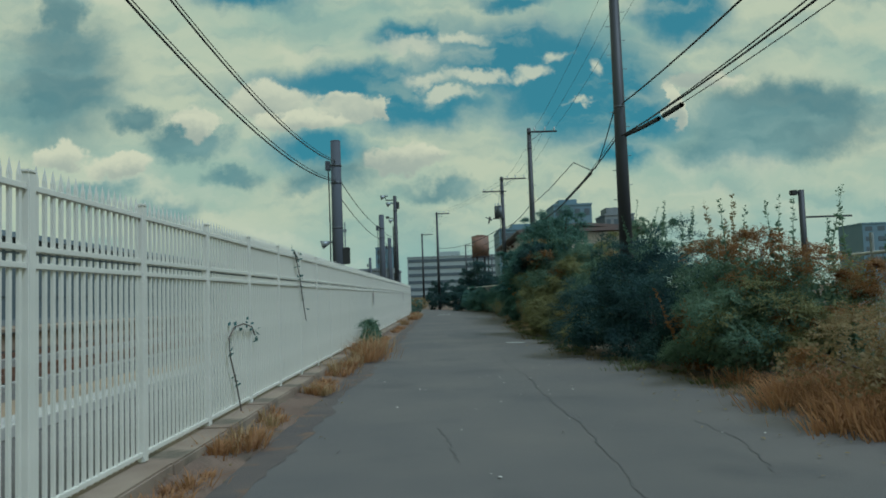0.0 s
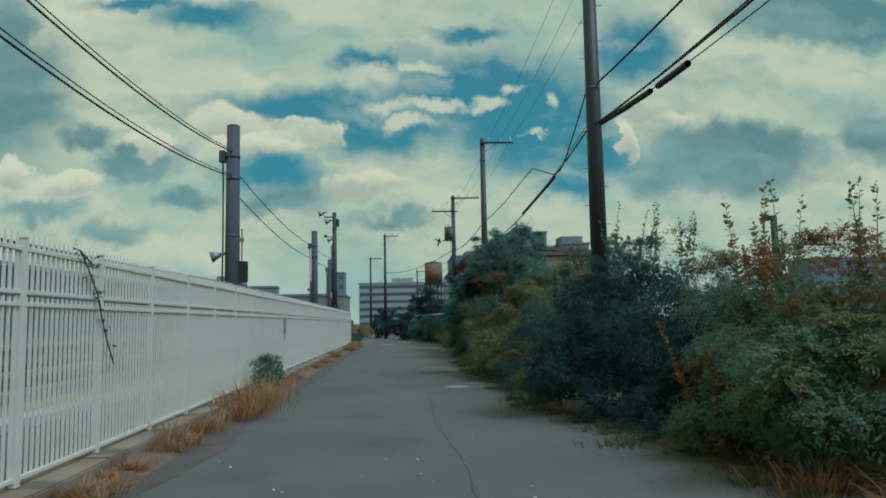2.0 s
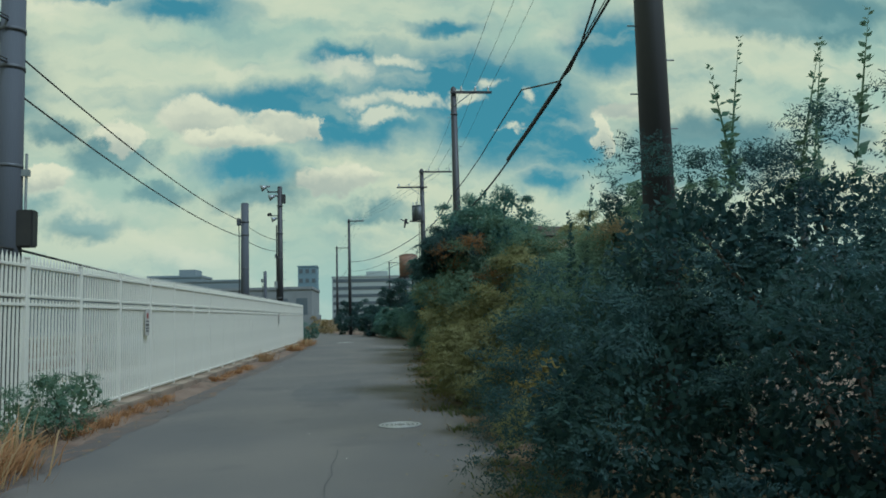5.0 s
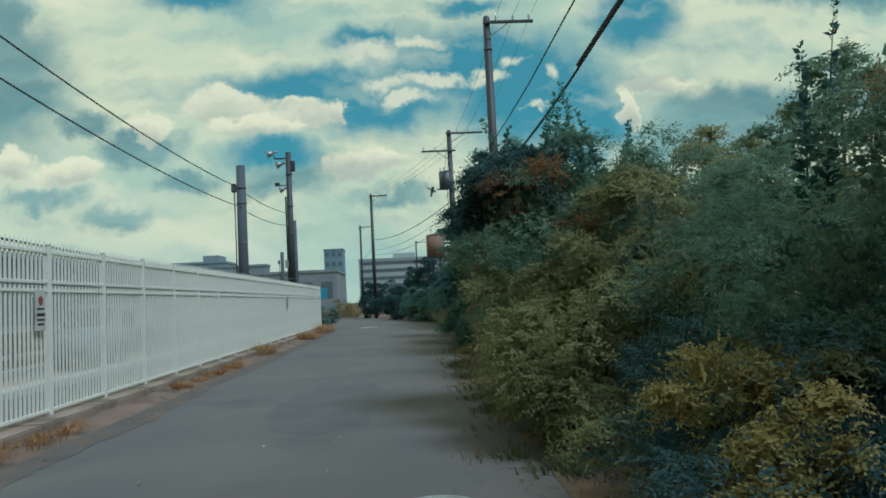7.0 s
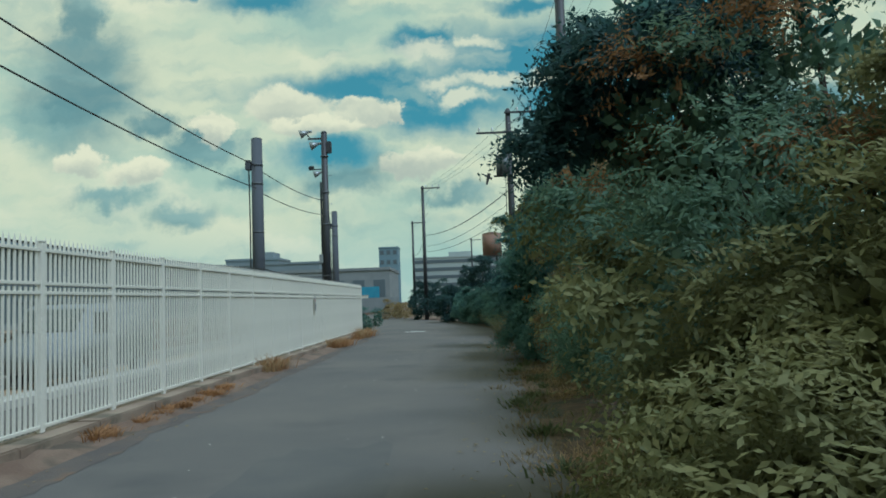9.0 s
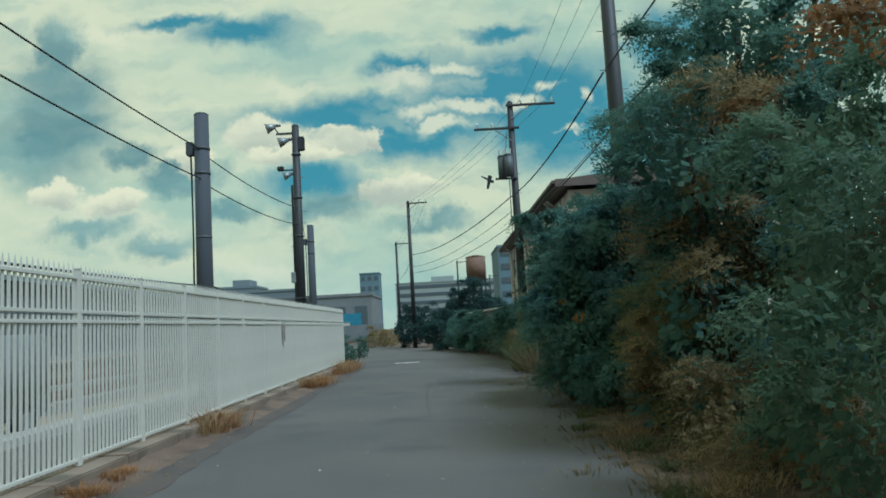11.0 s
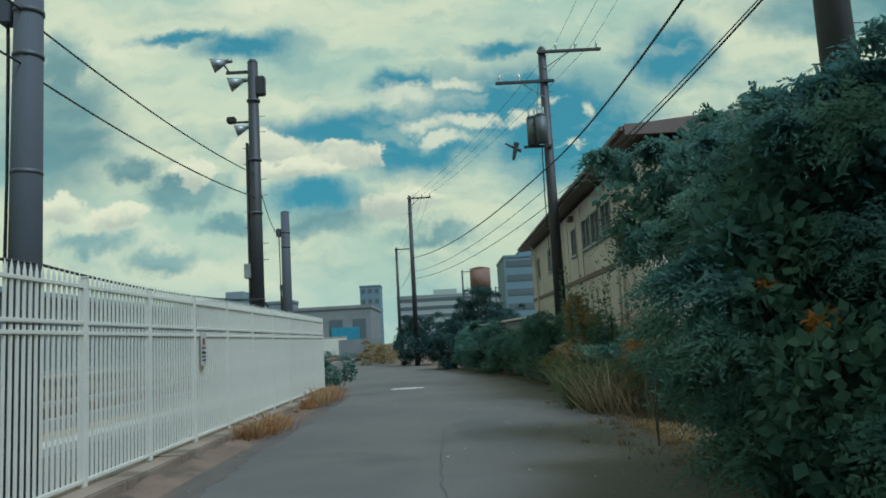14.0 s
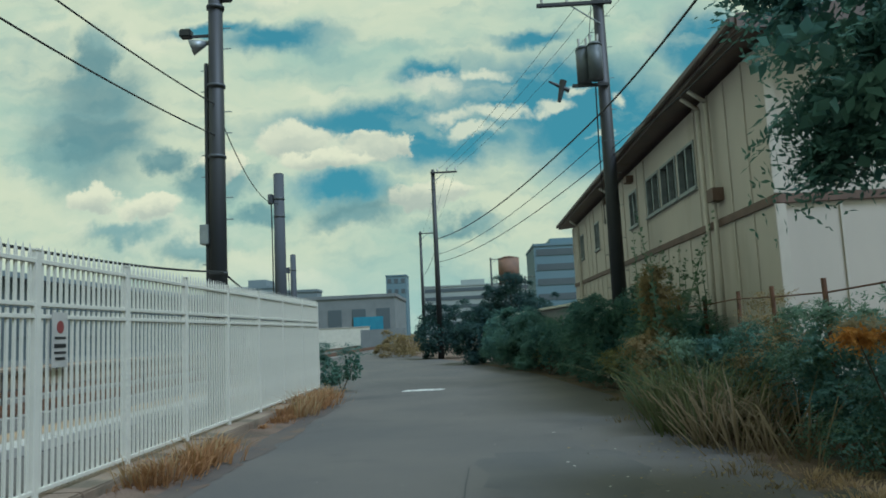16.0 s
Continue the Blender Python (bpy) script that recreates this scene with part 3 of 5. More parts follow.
# kerb under the fence: cast lengths with open joints, and an earth gutter before it
y = -12.0
k = 0
kerb_me = None
bm = boxes((-0.22, 0.26, 0.006, 1.844, -0.05, 0.20), bevel=0.02)
while y < 63.0:
    if kerb_me is None:
        o = part("kerb_block", bm, CONCRETE)
        kerb_me = o.data
    else:
        o = part("kerb_block", kerb_me, None)
    o.location = (-2.74, y, 0.006 * math.sin(k * 2.3))
    tagged(o, "weathered stained concrete kerb block carrying the white fence", "kerb", "kerb blocks", "structure")
    y += 1.85
    k += 1
v, f = [], []
rg = np.random.RandomState(8)
ys = np.arange(-12, 64, 0.25)
for i, yy in enumerate(ys):
    for x, z in ((-2.52, 0.085), (-2.38, 0.06), (-2.2, 0.03), (-2.0, -0.006)):
        v.append((x + rg.normal(0, 0.025), yy, z + (rg.normal(0, 0.016) if z > 0 else 0)))
    if i:
        for j in range(3):
            a = (i - 1) * 4 + j
            f.append((a, a + 1, a + 5, a + 4))
o = new("gutter_soil", mesh_np("gutter_soil", np.array(v), np.array(f), SOIL))
o.data.shade_smooth()
tagged(o, "bank of rusty brown earth along the kerb", "soil", "", "structure")

# ---- white fence ----
PITCH, FX = 1.9125, -2.80


def picket_mesh(z0, z1, tip):
    bm = bmesh.new()
    w, d = 0.017, 0.011
    zs = [z0, z1 - tip if tip else z1]
    ring = []
    for z in zs:
        ring.append([bm.verts.new(c) for c in ((-d, -w, z), (d, -w, z), (d, w, z), (-d, w, z))])
    for i in range(4):
        bm.faces.new((ring[0][i], ring[0][(i + 1) % 4], ring[1][(i + 1) % 4], ring[1][i]))
    if tip:
        a, b = bm.verts.new((0, -0.002, z1)), bm.verts.new((0, 0.002, z1))
        r = ring[1]
        bm.faces.new((r[0], r[1], a))
        bm.faces.new((r[2], r[3], b))
        bm.faces.new((r[1], r[2], b, a))
        bm.faces.new((r[3], r[0], a, b))
    else:
        bm.faces.new(ring[1])
    bm.normal_update()
    return bm


def fence():
    low = high = post = cap = rail = thin = None
    for k in range(-8, 31):
        y0 = 6.60 + PITCH * k
        t = thing("fence_panel", FX, y0, 0.0, "white painted steel picket fence panel with spiked top on a kerb", "fence", "white picket fence", "structure")
        if post is None:
            post = part("post", boxes((-0.038, 0.034, -0.045, 0.045, 0.20, 2.60), bevel=0.008), WHITE_PAINT, t).data
            cap = part("post_cap", boxes((-0.042, 0.038, -0.05, 0.05, 2.595, 2.625), bevel=0.010), WHITE_PAINT, t).data
        else:
            part("post", post, None, t)
            part("post_cap", cap, None, t)
        if k == 30:
            continue
        for z in (2.50, 2.075, 1.955, 0.275):
            if rail is None:
                rail = part("rail", boxes((-0.020, 0.020, 0.045, PITCH - 0.045, -0.022, 0.022), bevel=0.005), WHITE_PAINT, t)
                rail.location.z = z
                rail = rail.data
            else:
                part("rail", rail, None, t).location.z = z
        for i in range(16):
            yy = 0.105 + i * (PITCH - 0.21) / 15
            if low is None:
                a, b = part("picket", picket_mesh(0.24, 2.03, 0.0), WHITE_PAINT, t), part("spiked_picket", picket_mesh(2.045, 2.675, 0.10), WHITE_PAINT, t)
                low, high = a.data, b.data
            else:
                a, b = part("picket", low, None, t), part("spiked_picket", high, None, t)
            a.location = b.location = (-0.004, yy, 0)


fence()


def warning_sign(y, z):
    t = thing("warning_sign", FX + 0.055, y, z, "small white notice with a red emblem fixed to the pickets", "sign", "fence signs")
    part("plate", boxes((-0.006, 0.006, -0.14, 0.14, -0.28, 0.28), bevel=0.004), SIGN_WHITE, t)
    part("emblem", tubes(((0.004, 0, 0.13), (0.010, 0, 0.13), 0.065, 0.065), n=20), SIGN_RED, t, "round red emblem")
    for dz, h, w in ((0.02, 0.012, 0.10), (-0.06, 0.02, 0.11), (-0.13, 0.012, 0.11), (-0.19, 0.014, 0.09)):
        part("text_bar", boxes((0.004, 0.009, -w, w, dz - h, dz + h)), BLACK, t)


warning_sign(29.2, 1.68)
warning_sign(50.92, 1.72)

# ---- poles ----
def bands(t, r, zs):
    for z in zs:
        part("band", tubes(((0, 0, z - 0.03), (0, 0, z + 0.03), r, r), n=18), BAND_STEEL, t, "steel clamp band", True)


def stub_pole(x, y, top, lean=(0, 0), r0=0.21, r1=0.17, label="thick plain grey concrete pole behind the white fence"):
    t = thing("concrete_pole", x, y, 0.0, label, "pole", "yard poles")
    part("shaft", tubes(((-lean[0], -lean[1], 0), (0, 0, top), r0, r1), n=24), POLE_GREY, t, "", True)
    part("top_cap", tubes(((0, 0, top), (0, 0, top + 0.03), r1 * 1.03, r1 * 0.8), n=24), POLE_GREY, t)
    bands(t, r1 * 1.12, (top - 0.85, top - 1.45, top - 3.0))
    part("junction_box", boxes((-0.36, -0.2, -0.10, 0.10, top - 1.0, top - 0.68), bevel=0.01), POLE_GREY, t, "small grey junction box")
    rope("conduit", [(-0.27, 0, top - 1.0), (-0.26, 0, top - 1.5), (-0.25, 0, top - 3.0), (-0.26, 0, top - 4.3)], 0.022, "", CABLE, t)
    return t


pA = stub_pole(-3.48, 24.69, 7.10, label="thick plain grey concrete pole with floodlight and horn behind the fence")
part("speaker_rod", tubes(((0.25, 0.0, 3.1), (0.25, 0, 4.3), 0.02, 0.02)), STEEL, pA)
part("speaker_bracket", boxes((0.1, 0.30, -0.03, 0.03, 3.95, 4.05)), STEEL, pA)
part("column_speaker", boxes((0.13, 0.40, -0.10, 0.10, 2.85, 3.42), bevel=0.02), BLACK, pA, "black column loudspeaker")


def cone_lamp(t, x, z, s=1.0, face=-1):
    bm = bmesh.new()
    tube(bm, (x, 0, z), (x + face * 0.30 * s, -0.05, z - 0.10 * s), 0.05 * s, 0.17 * s, 18, False)
    bmesh.ops.solidify(bm, geom=bm.faces[:], thickness=0.008)
    lamp = part("lamp_shade", bm, STEEL, t, "pale metal floodlight shade", True)
    part("lamp_neck", tubes(((x, 0, z), (x - face * 0.14 * s, 0, z + 0.02), 0.05 * s, 0.05 * s)), STEEL, t, "", True)


cone_lamp(pA, -0.28, 3.62, 0.9)
stub_pole(-3.80, 47.3, 7.05, label="thick plain grey concrete pole with a cable box behind the fence")
stub_pole(-4.77, 67.8, 7.20, r0=0.22, r1=0.17)
stub_pole(-8.2, 84.0, 6.3, r0=0.2, r1=0.15)

t = thing("floodlight_pole", -3.55, 58.1, 0.0, "dark slim lighting pole with floodlights and a horn speaker", "light pole", "yard poles")
part("shaft", tubes(((0, 0, 0), (0, 0, 9.74), 0.19, 0.14), n=20), POLE_DARK, t, "", True)
part("cable_duct", boxes((-0.24, -0.17, -0.05, 0.05, 0.0, 7.4), bevel=0.01), POLE_DARK, t)
part("top_cap", tubes(((0, 0, 9.72), (0, 0, 9.80), 0.15, 0.10), n=20), POLE_DARK, t)
part("lamp_arm", boxes((-0.75, 0.05, -0.03, 0.03, 9.42, 9.50)), POLE_DARK, t)
part("brace", tubes(((-0.65, 0, 9.46), (-0.9, 0, 9.85), 0.025, 0.025)), POLE_DARK, t)
part("clamp_box", boxes((0.08, 0.34, -0.12, 0.12, 8.75, 9.3), bevel=0.03), POLE_DARK, t)
cone_lamp(t, -0.75, 9.80, 1.25)
cone_lamp(t, -0.28, 9.22, 1.25)
cone_lamp(t, -0.20, 7.85, 1.0)
part("camera_head", boxes((-0.75, -0.5, -0.10, 0.10, 7.98, 8.16), bevel=0.03), BLACK, t, "small black camera head")
part("camera_arm", boxes((-0.55, 0.0, -0.025, 0.025, 7.98, 8.03)), POLE_DARK, t)
part("meter_box", boxes((-0.34, -0.16, -0.12, 0.12, 3.6, 4.0), bevel=0.01), STEEL, t, "small pale meter box")
bands(t, 0.185, (8.6, 6.9, 5.4, 3.0))
for z in np.arange(3.2, 8.6, 0.45):
    part("step_bolt", tubes(((0, 0, z), (0.32 if int(z * 10) % 2 else -0.32, 0, z), 0.011, 0.011), n=6), STEEL, t)


def utility_pole(x, y, top, arms, label, r0=0.19, r1=0.13, base=(0, 0), transformer=False, steps=True, dark=True):
    """arms: (height, left end, right end, insulators)."""
    t = thing("utility_pole", x, y, 0.0, label, "utility pole", "lane poles")
    m = POLE_DARK if dark else POLE_GREY
    part("shaft", tubes(((base[0], base[1], -0.02), (0, 0, top), r0, r1), n=20), m, t, "", True)
    part("top_cap", tubes(((0, 0, top), (0, 0, top + 0.10), r1 * 1.02, r1 * 0.5), n=20), m, t)
    for z, a, b, ins in arms:
        part("crossarm", boxes((a, b, -0.20, -0.10, z - 0.05, z + 0.05), bevel=0.008), POLE_DARK, t)
        for u in ins:
            part("insulator", tubes(((u, -0.15, z + 0.05), (u, -0.15, z + 0.20), 0.035, 0.05), ((u, -0.15, z + 0.20), (u, -0.15, z + 0.30), 0.055, 0.02), n=10), PORCELAIN, t)
        if b - a > 1.0:
            s = b if abs(b) > abs(a) else a
            part("brace", tubes(((s * 0.45, -0.14, z - 0.05), (0, -0.14, z - 0.62), 0.022, 0.022), n=6), STEEL, t)
    if transformer:
        for u, v in ((-0.55, -0.15), (-0.28, -0.42)):
            bm = tubes(((u, v, top - 3.55), (u, v, top - 2.60), 0.20, 0.20), ((u, v, top - 2.60), (u, v, top - 2.51), 0.215, 0.16), n=18)
            part("transformer", bm, GREEN_STEEL, t, "grey pot transformer", True)
            for w in (-0.1, 0.1):
                part("bushing", tubes(((u + w, v, top - 2.53), (u + w, v, top - 2.27), 0.03, 0.04), n=8), PORCELAIN, t)
        part("bracket", boxes((-0.9, 0.1, -0.22, -0.12, top - 3.65, top - 3.57)), POLE_DARK, t)
        part("switch", tubes(((-1.0, -0.2, top - 3.75), (-1.55, -0.2, top - 3.45), 0.07, 0.03), ((-1.3, -0.2, top - 4.05), (-1.15, -0.2, top - 3.45), 0.05, 0.1), n=8), POLE_DARK, t, "dark cut-out switch")
        rope("drop_cable", [(-0.25, -0.1, top - 3.55), (-0.28, -0.1, top - 5.50), (-0.26, -0.1, top - 7.50)], 0.02, "", CABLE, t)
        rope("jumper_wire", [(-0.2, -0.15, top - 1.10), (-0.35, -0.2, top - 2.20), (-0.3, -0.3, top - 2.25)], 0.012, "", CABLE, t)
    if steps:
        for i, z in enumerate(np.arange(2.6, top - 1, 0.45)):
            f = 1 - z / top
            part("step_bolt", tubes(((base[0] * f, base[1] * f, z), (base[0] * f + (0.3 if i % 2 else -0.3), base[1] * f, z), 0.010, 0.010), n=6), STEEL, t)
    bands(t, r1 * 1.25, (top - 1.2, top - 5.2))
    return t


utility_pole(5.67, 21.9, 12.45, [(12.17, -0.1, 2.1, (0.5, 1.2, 1.9))], "tall dark utility pole rising out of the bushes", 0.22, 0.14)
utility_pole(5.87, 45.8, 12.04, [(11.84, -0.15, 1.75, (0.35, 1.0, 1.6))], "tall dark utility pole rising behind tall trees", 0.22, 0.13)
utility_pole(5.53, 63.5, 11.83, [(11.68, -0.2, 2.1, (0.5, 1.2, 1.95)), (10.6, -1.75, 0.35, (-1.6, -0.9))], "dark utility pole with two crossarms and pot transformers", 0.22, 0.14, transformer=True)
utility_pole(-0.40, 89.6, 11.9, [(11.75, -0.15, 1.55, (0.3, 0.9, 1.45))], "dark utility pole with one crossarm by the bend", 0.19, 0.12)
utility_pole(-2.97, 115.7, 11.6, [(11.45, -0.15, 1.7, (0.3, 0.9, 1.55))], "distant utility pole with one crossarm", 0.19, 0.12, steps=False)
utility_pole(5.0, 150.0, 12.0, [(11.8, -0.15, 1.7, (0.3, 1.5))], "distant utility pole with one crossarm", 0.19, 0.12, steps=False)
utility_pole(13.0, 190.0, 12.0, [(11.8, -0.15, 1.9, (0.3, 1.5))], "distant utility pole with one crossarm", 0.19, 0.12, steps=False)

# ---- wires ----
for za, zb, zc, zd in ((6.37, 5.94, 6.02, 6.48), (5.70, 5.32, 5.30, 5.83)):
    wire("yard_wire", (-3.48, 3.2, za), (-3.48, 24.55, za), 0.75, 0.016, "black overhead wire between the yard poles")
    wire("yard_wire", (-3.48, 3.2, za + 0.03), (-3.48, 24.55, za + 0.05), 0.70, 0.009, "thin black overhead wire between the yard poles")
    wire("yard_wire", (-3.48, 24.85, zb), (-3.80, 47.15, zc + 0.15), 0.31, 0.015, "black overhead wire between the yard poles")
    wire("yard_wire", (-3.80, 47.45, zc + 0.08), (-3.55, 57.95, zd), 0.16, 0.014, "black overhead wire between the yard poles")
wire("yard_wire", (-3.45, 58.2, 6.1), (-4.77, 67.65, 6.2), 0.5, 0.012, "black overhead wire between the yard poles")
for a, b in (((-3.34, -6.00, 2.82), (-3.34, 24.64, 2.82)), ((-3.34, 24.80, 2.82), (-3.64, 47.2, 2.87)), ((-3.64, 47.4, 2.87), (-3.42, 57.98, 3.02)), ((-3.42, 58.2, 2.97), (-4.62, 67.68, 2.63))):
    wire("fence_cable", a, b, 0.16, 0.02, "black cable strung just behind the fence top")
RA, RB, RC, RD, RE = Vector((5.67, 21.90, 0.00)), Vector((5.84, 46.00, 0.00)), Vector((5.52, 63.60, 0.00)), Vector((-0.27, 89.50, 0.00)), Vector((-2.97, 115.79, 0.00))
BEFORE = Vector((5.64, -8.20, 0.00))
Z = lambda v, z, dx=0.0: (v.x + dx, v.y, z)
wire("main_cable", Z(BEFORE, 7.56, 0.0), Z(RA, 7.37, 0.1), 0.62, 0.022, "black overhead cable along the lane")
wire("main_cable", Z(BEFORE, 6.24, 0.0), Z(RA, 6.35, 0.0), 0.55, 0.020, "black overhead cable along the lane")
wire("main_cable", Z(BEFORE, 6.52, 0.1), Z(RA, 6.38, 0.1), 0.50, 0.014, "black overhead cable along the lane")
wire("main_cable", Z(BEFORE, 5.95, 0.2), Z(RA, 6.33, 0.15), 0.50, 0.010, "thin black overhead cable along the lane")
rope("cable_sleeve", [(5.74, 21.52, 6.31), (5.74, 19.79, 6.13), (5.73, 18.16, 5.99)], 0.06, "thick black protective sleeve on a cable", CABLE)
rope("cable_sleeve", [(5.73, 17.78, 5.96), (5.72, 16.34, 5.87)], 0.06, "thick black protective sleeve on a cable", CABLE)
rope("main_cable", [Z(RA, 7.35, -0.1), (5.69, 23.87, 6.74), (5.69, 25.15, 6.18), (5.69, 25.74, 6.05), (5.69, 26.54, 6.09), (5.69, 27.93, 6.46), (5.69, 30.02, 7.02), (5.69, 33.30, 6.98), (5.71, 37.07, 6.94), (5.74, 41.44, 7.03), Z(RB, 7.15, -0.1)],
     0.018, "black overhead cable with a slack dip beside the pole", CABLE)
wire("main_cable", Z(RA, 6.33, -0.1), Z(RB, 5.98, -0.1), 0.55, 0.022, "black overhead cable along the lane")
wire("main_cable", Z(RA, 6.61, 0.0), Z(RB, 6.12, 0.1), 0.60, 0.010, "thin black overhead cable along the lane")
rope("cable_sleeve", [(5.64, 26.34, 5.96), (5.64, 28.83, 5.83), (5.64, 31.81, 5.70)], 0.05, "thick black protective sleeve on a cable", CABLE)
wire("main_cable", Z(RB, 7.11, -0.15), Z(RC, 7.41, -0.2), 0.35, 0.024, "black overhead cable along the lane")
wire("main_cable", Z(RB, 5.98, 0.1), Z(RC, 6.25, 0.1), 0.25, 0.016, "thin black overhead cable along the lane")
wire("main_cable", Z(RB, 6.12, 0.2), Z(RC, 6.45, 0.1), 0.25, 0.010, "thin black overhead cable along the lane")
wire("main_cable", Z(RC, 7.41, -0.2), Z(RD, 7.52), 0.55, 0.024, "black overhead cable along the lane")
wire("main_cable", Z(RC, 6.73, -0.2), Z(RD, 6.53), 0.5, 0.012, "thin black overhead cable along the lane")
wire("main_cable", Z(RC, 6.25, 0.0), Z(RD, 6.04), 0.5, 0.014, "thin black overhead cable along the lane")
wire("main_cable", Z(RD, 7.42), Z(RE, 7.30), 0.5, 0.018, "black overhead cable along the lane")
for dx, hy in ((0.4, 0), (1.05, 0), (1.7, 0)):
    ends = [Z(BEFORE, 12.47, dx), Z(RA, 12.47, dx), Z(RB, 12.11, dx), Z(RC, 11.98, dx + 0.1), Z(RD, 12.03, dx * 0.8), Z(RE, 11.75, dx * 0.8)]
    for a, b in zip(ends, ends[1:]):
        wire("power_line", a, b, 0.35, 0.007, "thin bare power line on the crossarms")


# ---- two-storey building ----
def house():
    x0, x1, y0, y1, top = 6.48, 15.0, 55.35, 77.85, 6.12
    t = thing("building", x0, y0, 0.0, "two-storey beige panel building with brown eaves behind the hedge", "building")

    def put(name, rows, mat, label="", bevel=0.0, parent=None):
        return part(name, boxes(*rows, bevel=bevel), mat, parent or t, label)

    w, d = x1 - x0, y1 - y0
    # road-side wall in panels between the trims, pierced by its windows
    wins = [(3.85, 5.10, 4.45, 5.50), (5.30, 6.65, 4.45, 5.50), (6.85, 8.15, 4.45, 5.50), (9.3, 10.3, 4.45, 5.50), (15.6, 16.5, 4.45, 5.50), (19.3, 20.1, 4.45, 5.50)]
    cuts = [0.0] + [c for a, b, _, _ in wins for c in (a, b)] + [d]
    for i in range(0, len(cuts), 2):
        put("wall_panel", [(0, 0.15, cuts[i], cuts[i + 1], 0, top)], SIDING)
    for a, b, z0, z1 in wins:
        put("wall_panel", [(0, 0.15, a, b, 0, z0), (0, 0.15, a, b, z1, top)], SIDING)
        wn = put("window", [(0.10, 0.12, a + 0.05, b - 0.05, z0 + 0.05, z1 - 0.05)], GLASS, "dark sliding window pane")
        m = (a + b) / 2
        part("window_frame", boxes((-0.03, 0.13, a, a + 0.06, z0, z1), (-0.03, 0.13, b - 0.06, b, z0, z1), (-0.02, 0.12, m - 0.035, m + 0.035, z0 + 0.05, z1 - 0.05),
                                   (-0.03, 0.13, a + 0.06, b - 0.06, z0, z0 + 0.06), (-0.03, 0.13, a + 0.06, b - 0.06, z1 - 0.06, z1)), STEEL, wn, "aluminium frame")
        part("sill", boxes((-0.08, 0.0, a - 0.05, b + 0.05, z0 - 0.05, z0)), STEEL, wn)
    put("gable_wall", [(0.15, w, 0, 0.15, 0, top)], SIDING)
    put("back_wall", [(w - 0.15, w, 0.15, d, 0, top)], SIDING)
    put("far_wall", [(0.15, w - 0.15, d - 0.15, d, 0, top)], SIDING)
    put("upper_floor", [(0.16, w - 0.16, 0.16, d - 0.16, 3.3, 3.45)], PALE_CONCRETE)
    put("belt_trim", [(-0.05, -0.003, -0.05, d, 3.42, 3.57)], BROWN_TRIM, "brown belt trim", 0.008)
    put("belt_trim", [(-0.003, w, -0.05, -0.003, 3.42, 3.57)], BROWN_TRIM, "brown belt trim", 0.008)
    put("corner_trim", [(-0.06, 0.12, -0.06, -0.004, 0.0, 3.41), (-0.06, 0.12, -0.06, -0.004, 3.58, top)], SIDING_TRIM, "pale corner trim", 0.008)
    for y in np.arange(0.95, d, 0.92):
        if not any(a - 0.05 < y < b + 0.05 for a, b, _, _ in wins):
            put("panel_batten", [(-0.025, -0.002, y - 0.02, y + 0.02, 3.58, top)], SIDING_TRIM)
        put("panel_batten", [(-0.025, -0.002, y - 0.02, y + 0.02, 0.0, 3.41)], SIDING_TRIM)
    for x in np.arange(1.0, w, 0.92):
        put("panel_batten", [(x - 0.02, x + 0.02, -0.025, -0.002, 0.0, 3.41), (x - 0.02, x + 0.02, -0.025, -0.002, 3.58, top)], SIDING_TRIM)
    for y in (2.55, 3.05, 12.6, 20.0):
        part("downpipe", tubes(((-0.12, y, 0.1), (-0.12, y, top - 0.2), 0.045, 0.045), ((-0.12, y, top - 0.2), (-0.45, y, top + 0.05), 0.045, 0.045)), SIDING_TRIM, t, "pale downpipe", True)
    for y in (2.3, 9.6, 13.2):
        put("wall_box", [(-0.22, -0.004, y, y + 0.35, 3.9 if y < 3 else 5.75, 4.15 if y < 3 else 5.95)], BROWN_TRIM, "small wall-mounted box")
    # roof: low pitch slab with deep eaves
    bm = bmesh.new()
    e, g = 0.56, 0.48
    prof = [(-e, 6.20), (w / 2, 6.62), (w + e, 6.20), (w + e, 6.42), (w / 2, 6.84), (-e, 6.42)]
    A = [bm.verts.new((x, -g, z)) for x, z in prof]
    B = [bm.verts.new((x, d + g, z)) for x, z in prof]
    bm.faces.new(A[::-1])
    bm.faces.new(B)
    for i in range(6):
        j = (i + 1) % 6
        bm.faces.new((A[i], A[j], B[j], B[i]))
    bmesh.ops.recalc_face_normals(bm, faces=bm.faces)
    roof = part("roof", bm, ROOF_BROWN, t, "brown metal roof with deep eaves")
    part("gutter", boxes((-e - 0.12, -e - 0.003, -g, d + g, 6.27, 6.40), bevel=0.02), ROOF_BROWN, roof)
    part("fascia", boxes((-e, w + e, -g - 0.03, -g - 0.003, 6.18, 6.44)), ROOF_BROWN, roof)


house()


# ---- hedge-side fence and rail of the plot ----
def wire_fence():
    t = thing("wire_fence", 5.78, 49.4, 0.0, "old rusty post and wire fence overgrown with grass", "fence")
    ys = np.arange(0.0, 12.5, 1.55)
    for i, y in enumerate(ys):
        part("post", tubes(((0, y, -0.02), (0.06 * math.sin(i * 1.9), y + 0.03, 2.05), 0.035, 0.032), n=8), RUST, t)
    for z in (0.7, 1.3, 1.9):
        rope("strand", [(0, y, z + 0.03 * math.sin(i * 2.0)) for i, y in enumerate(ys)], 0.012, "", RUST, t)


wire_fence()


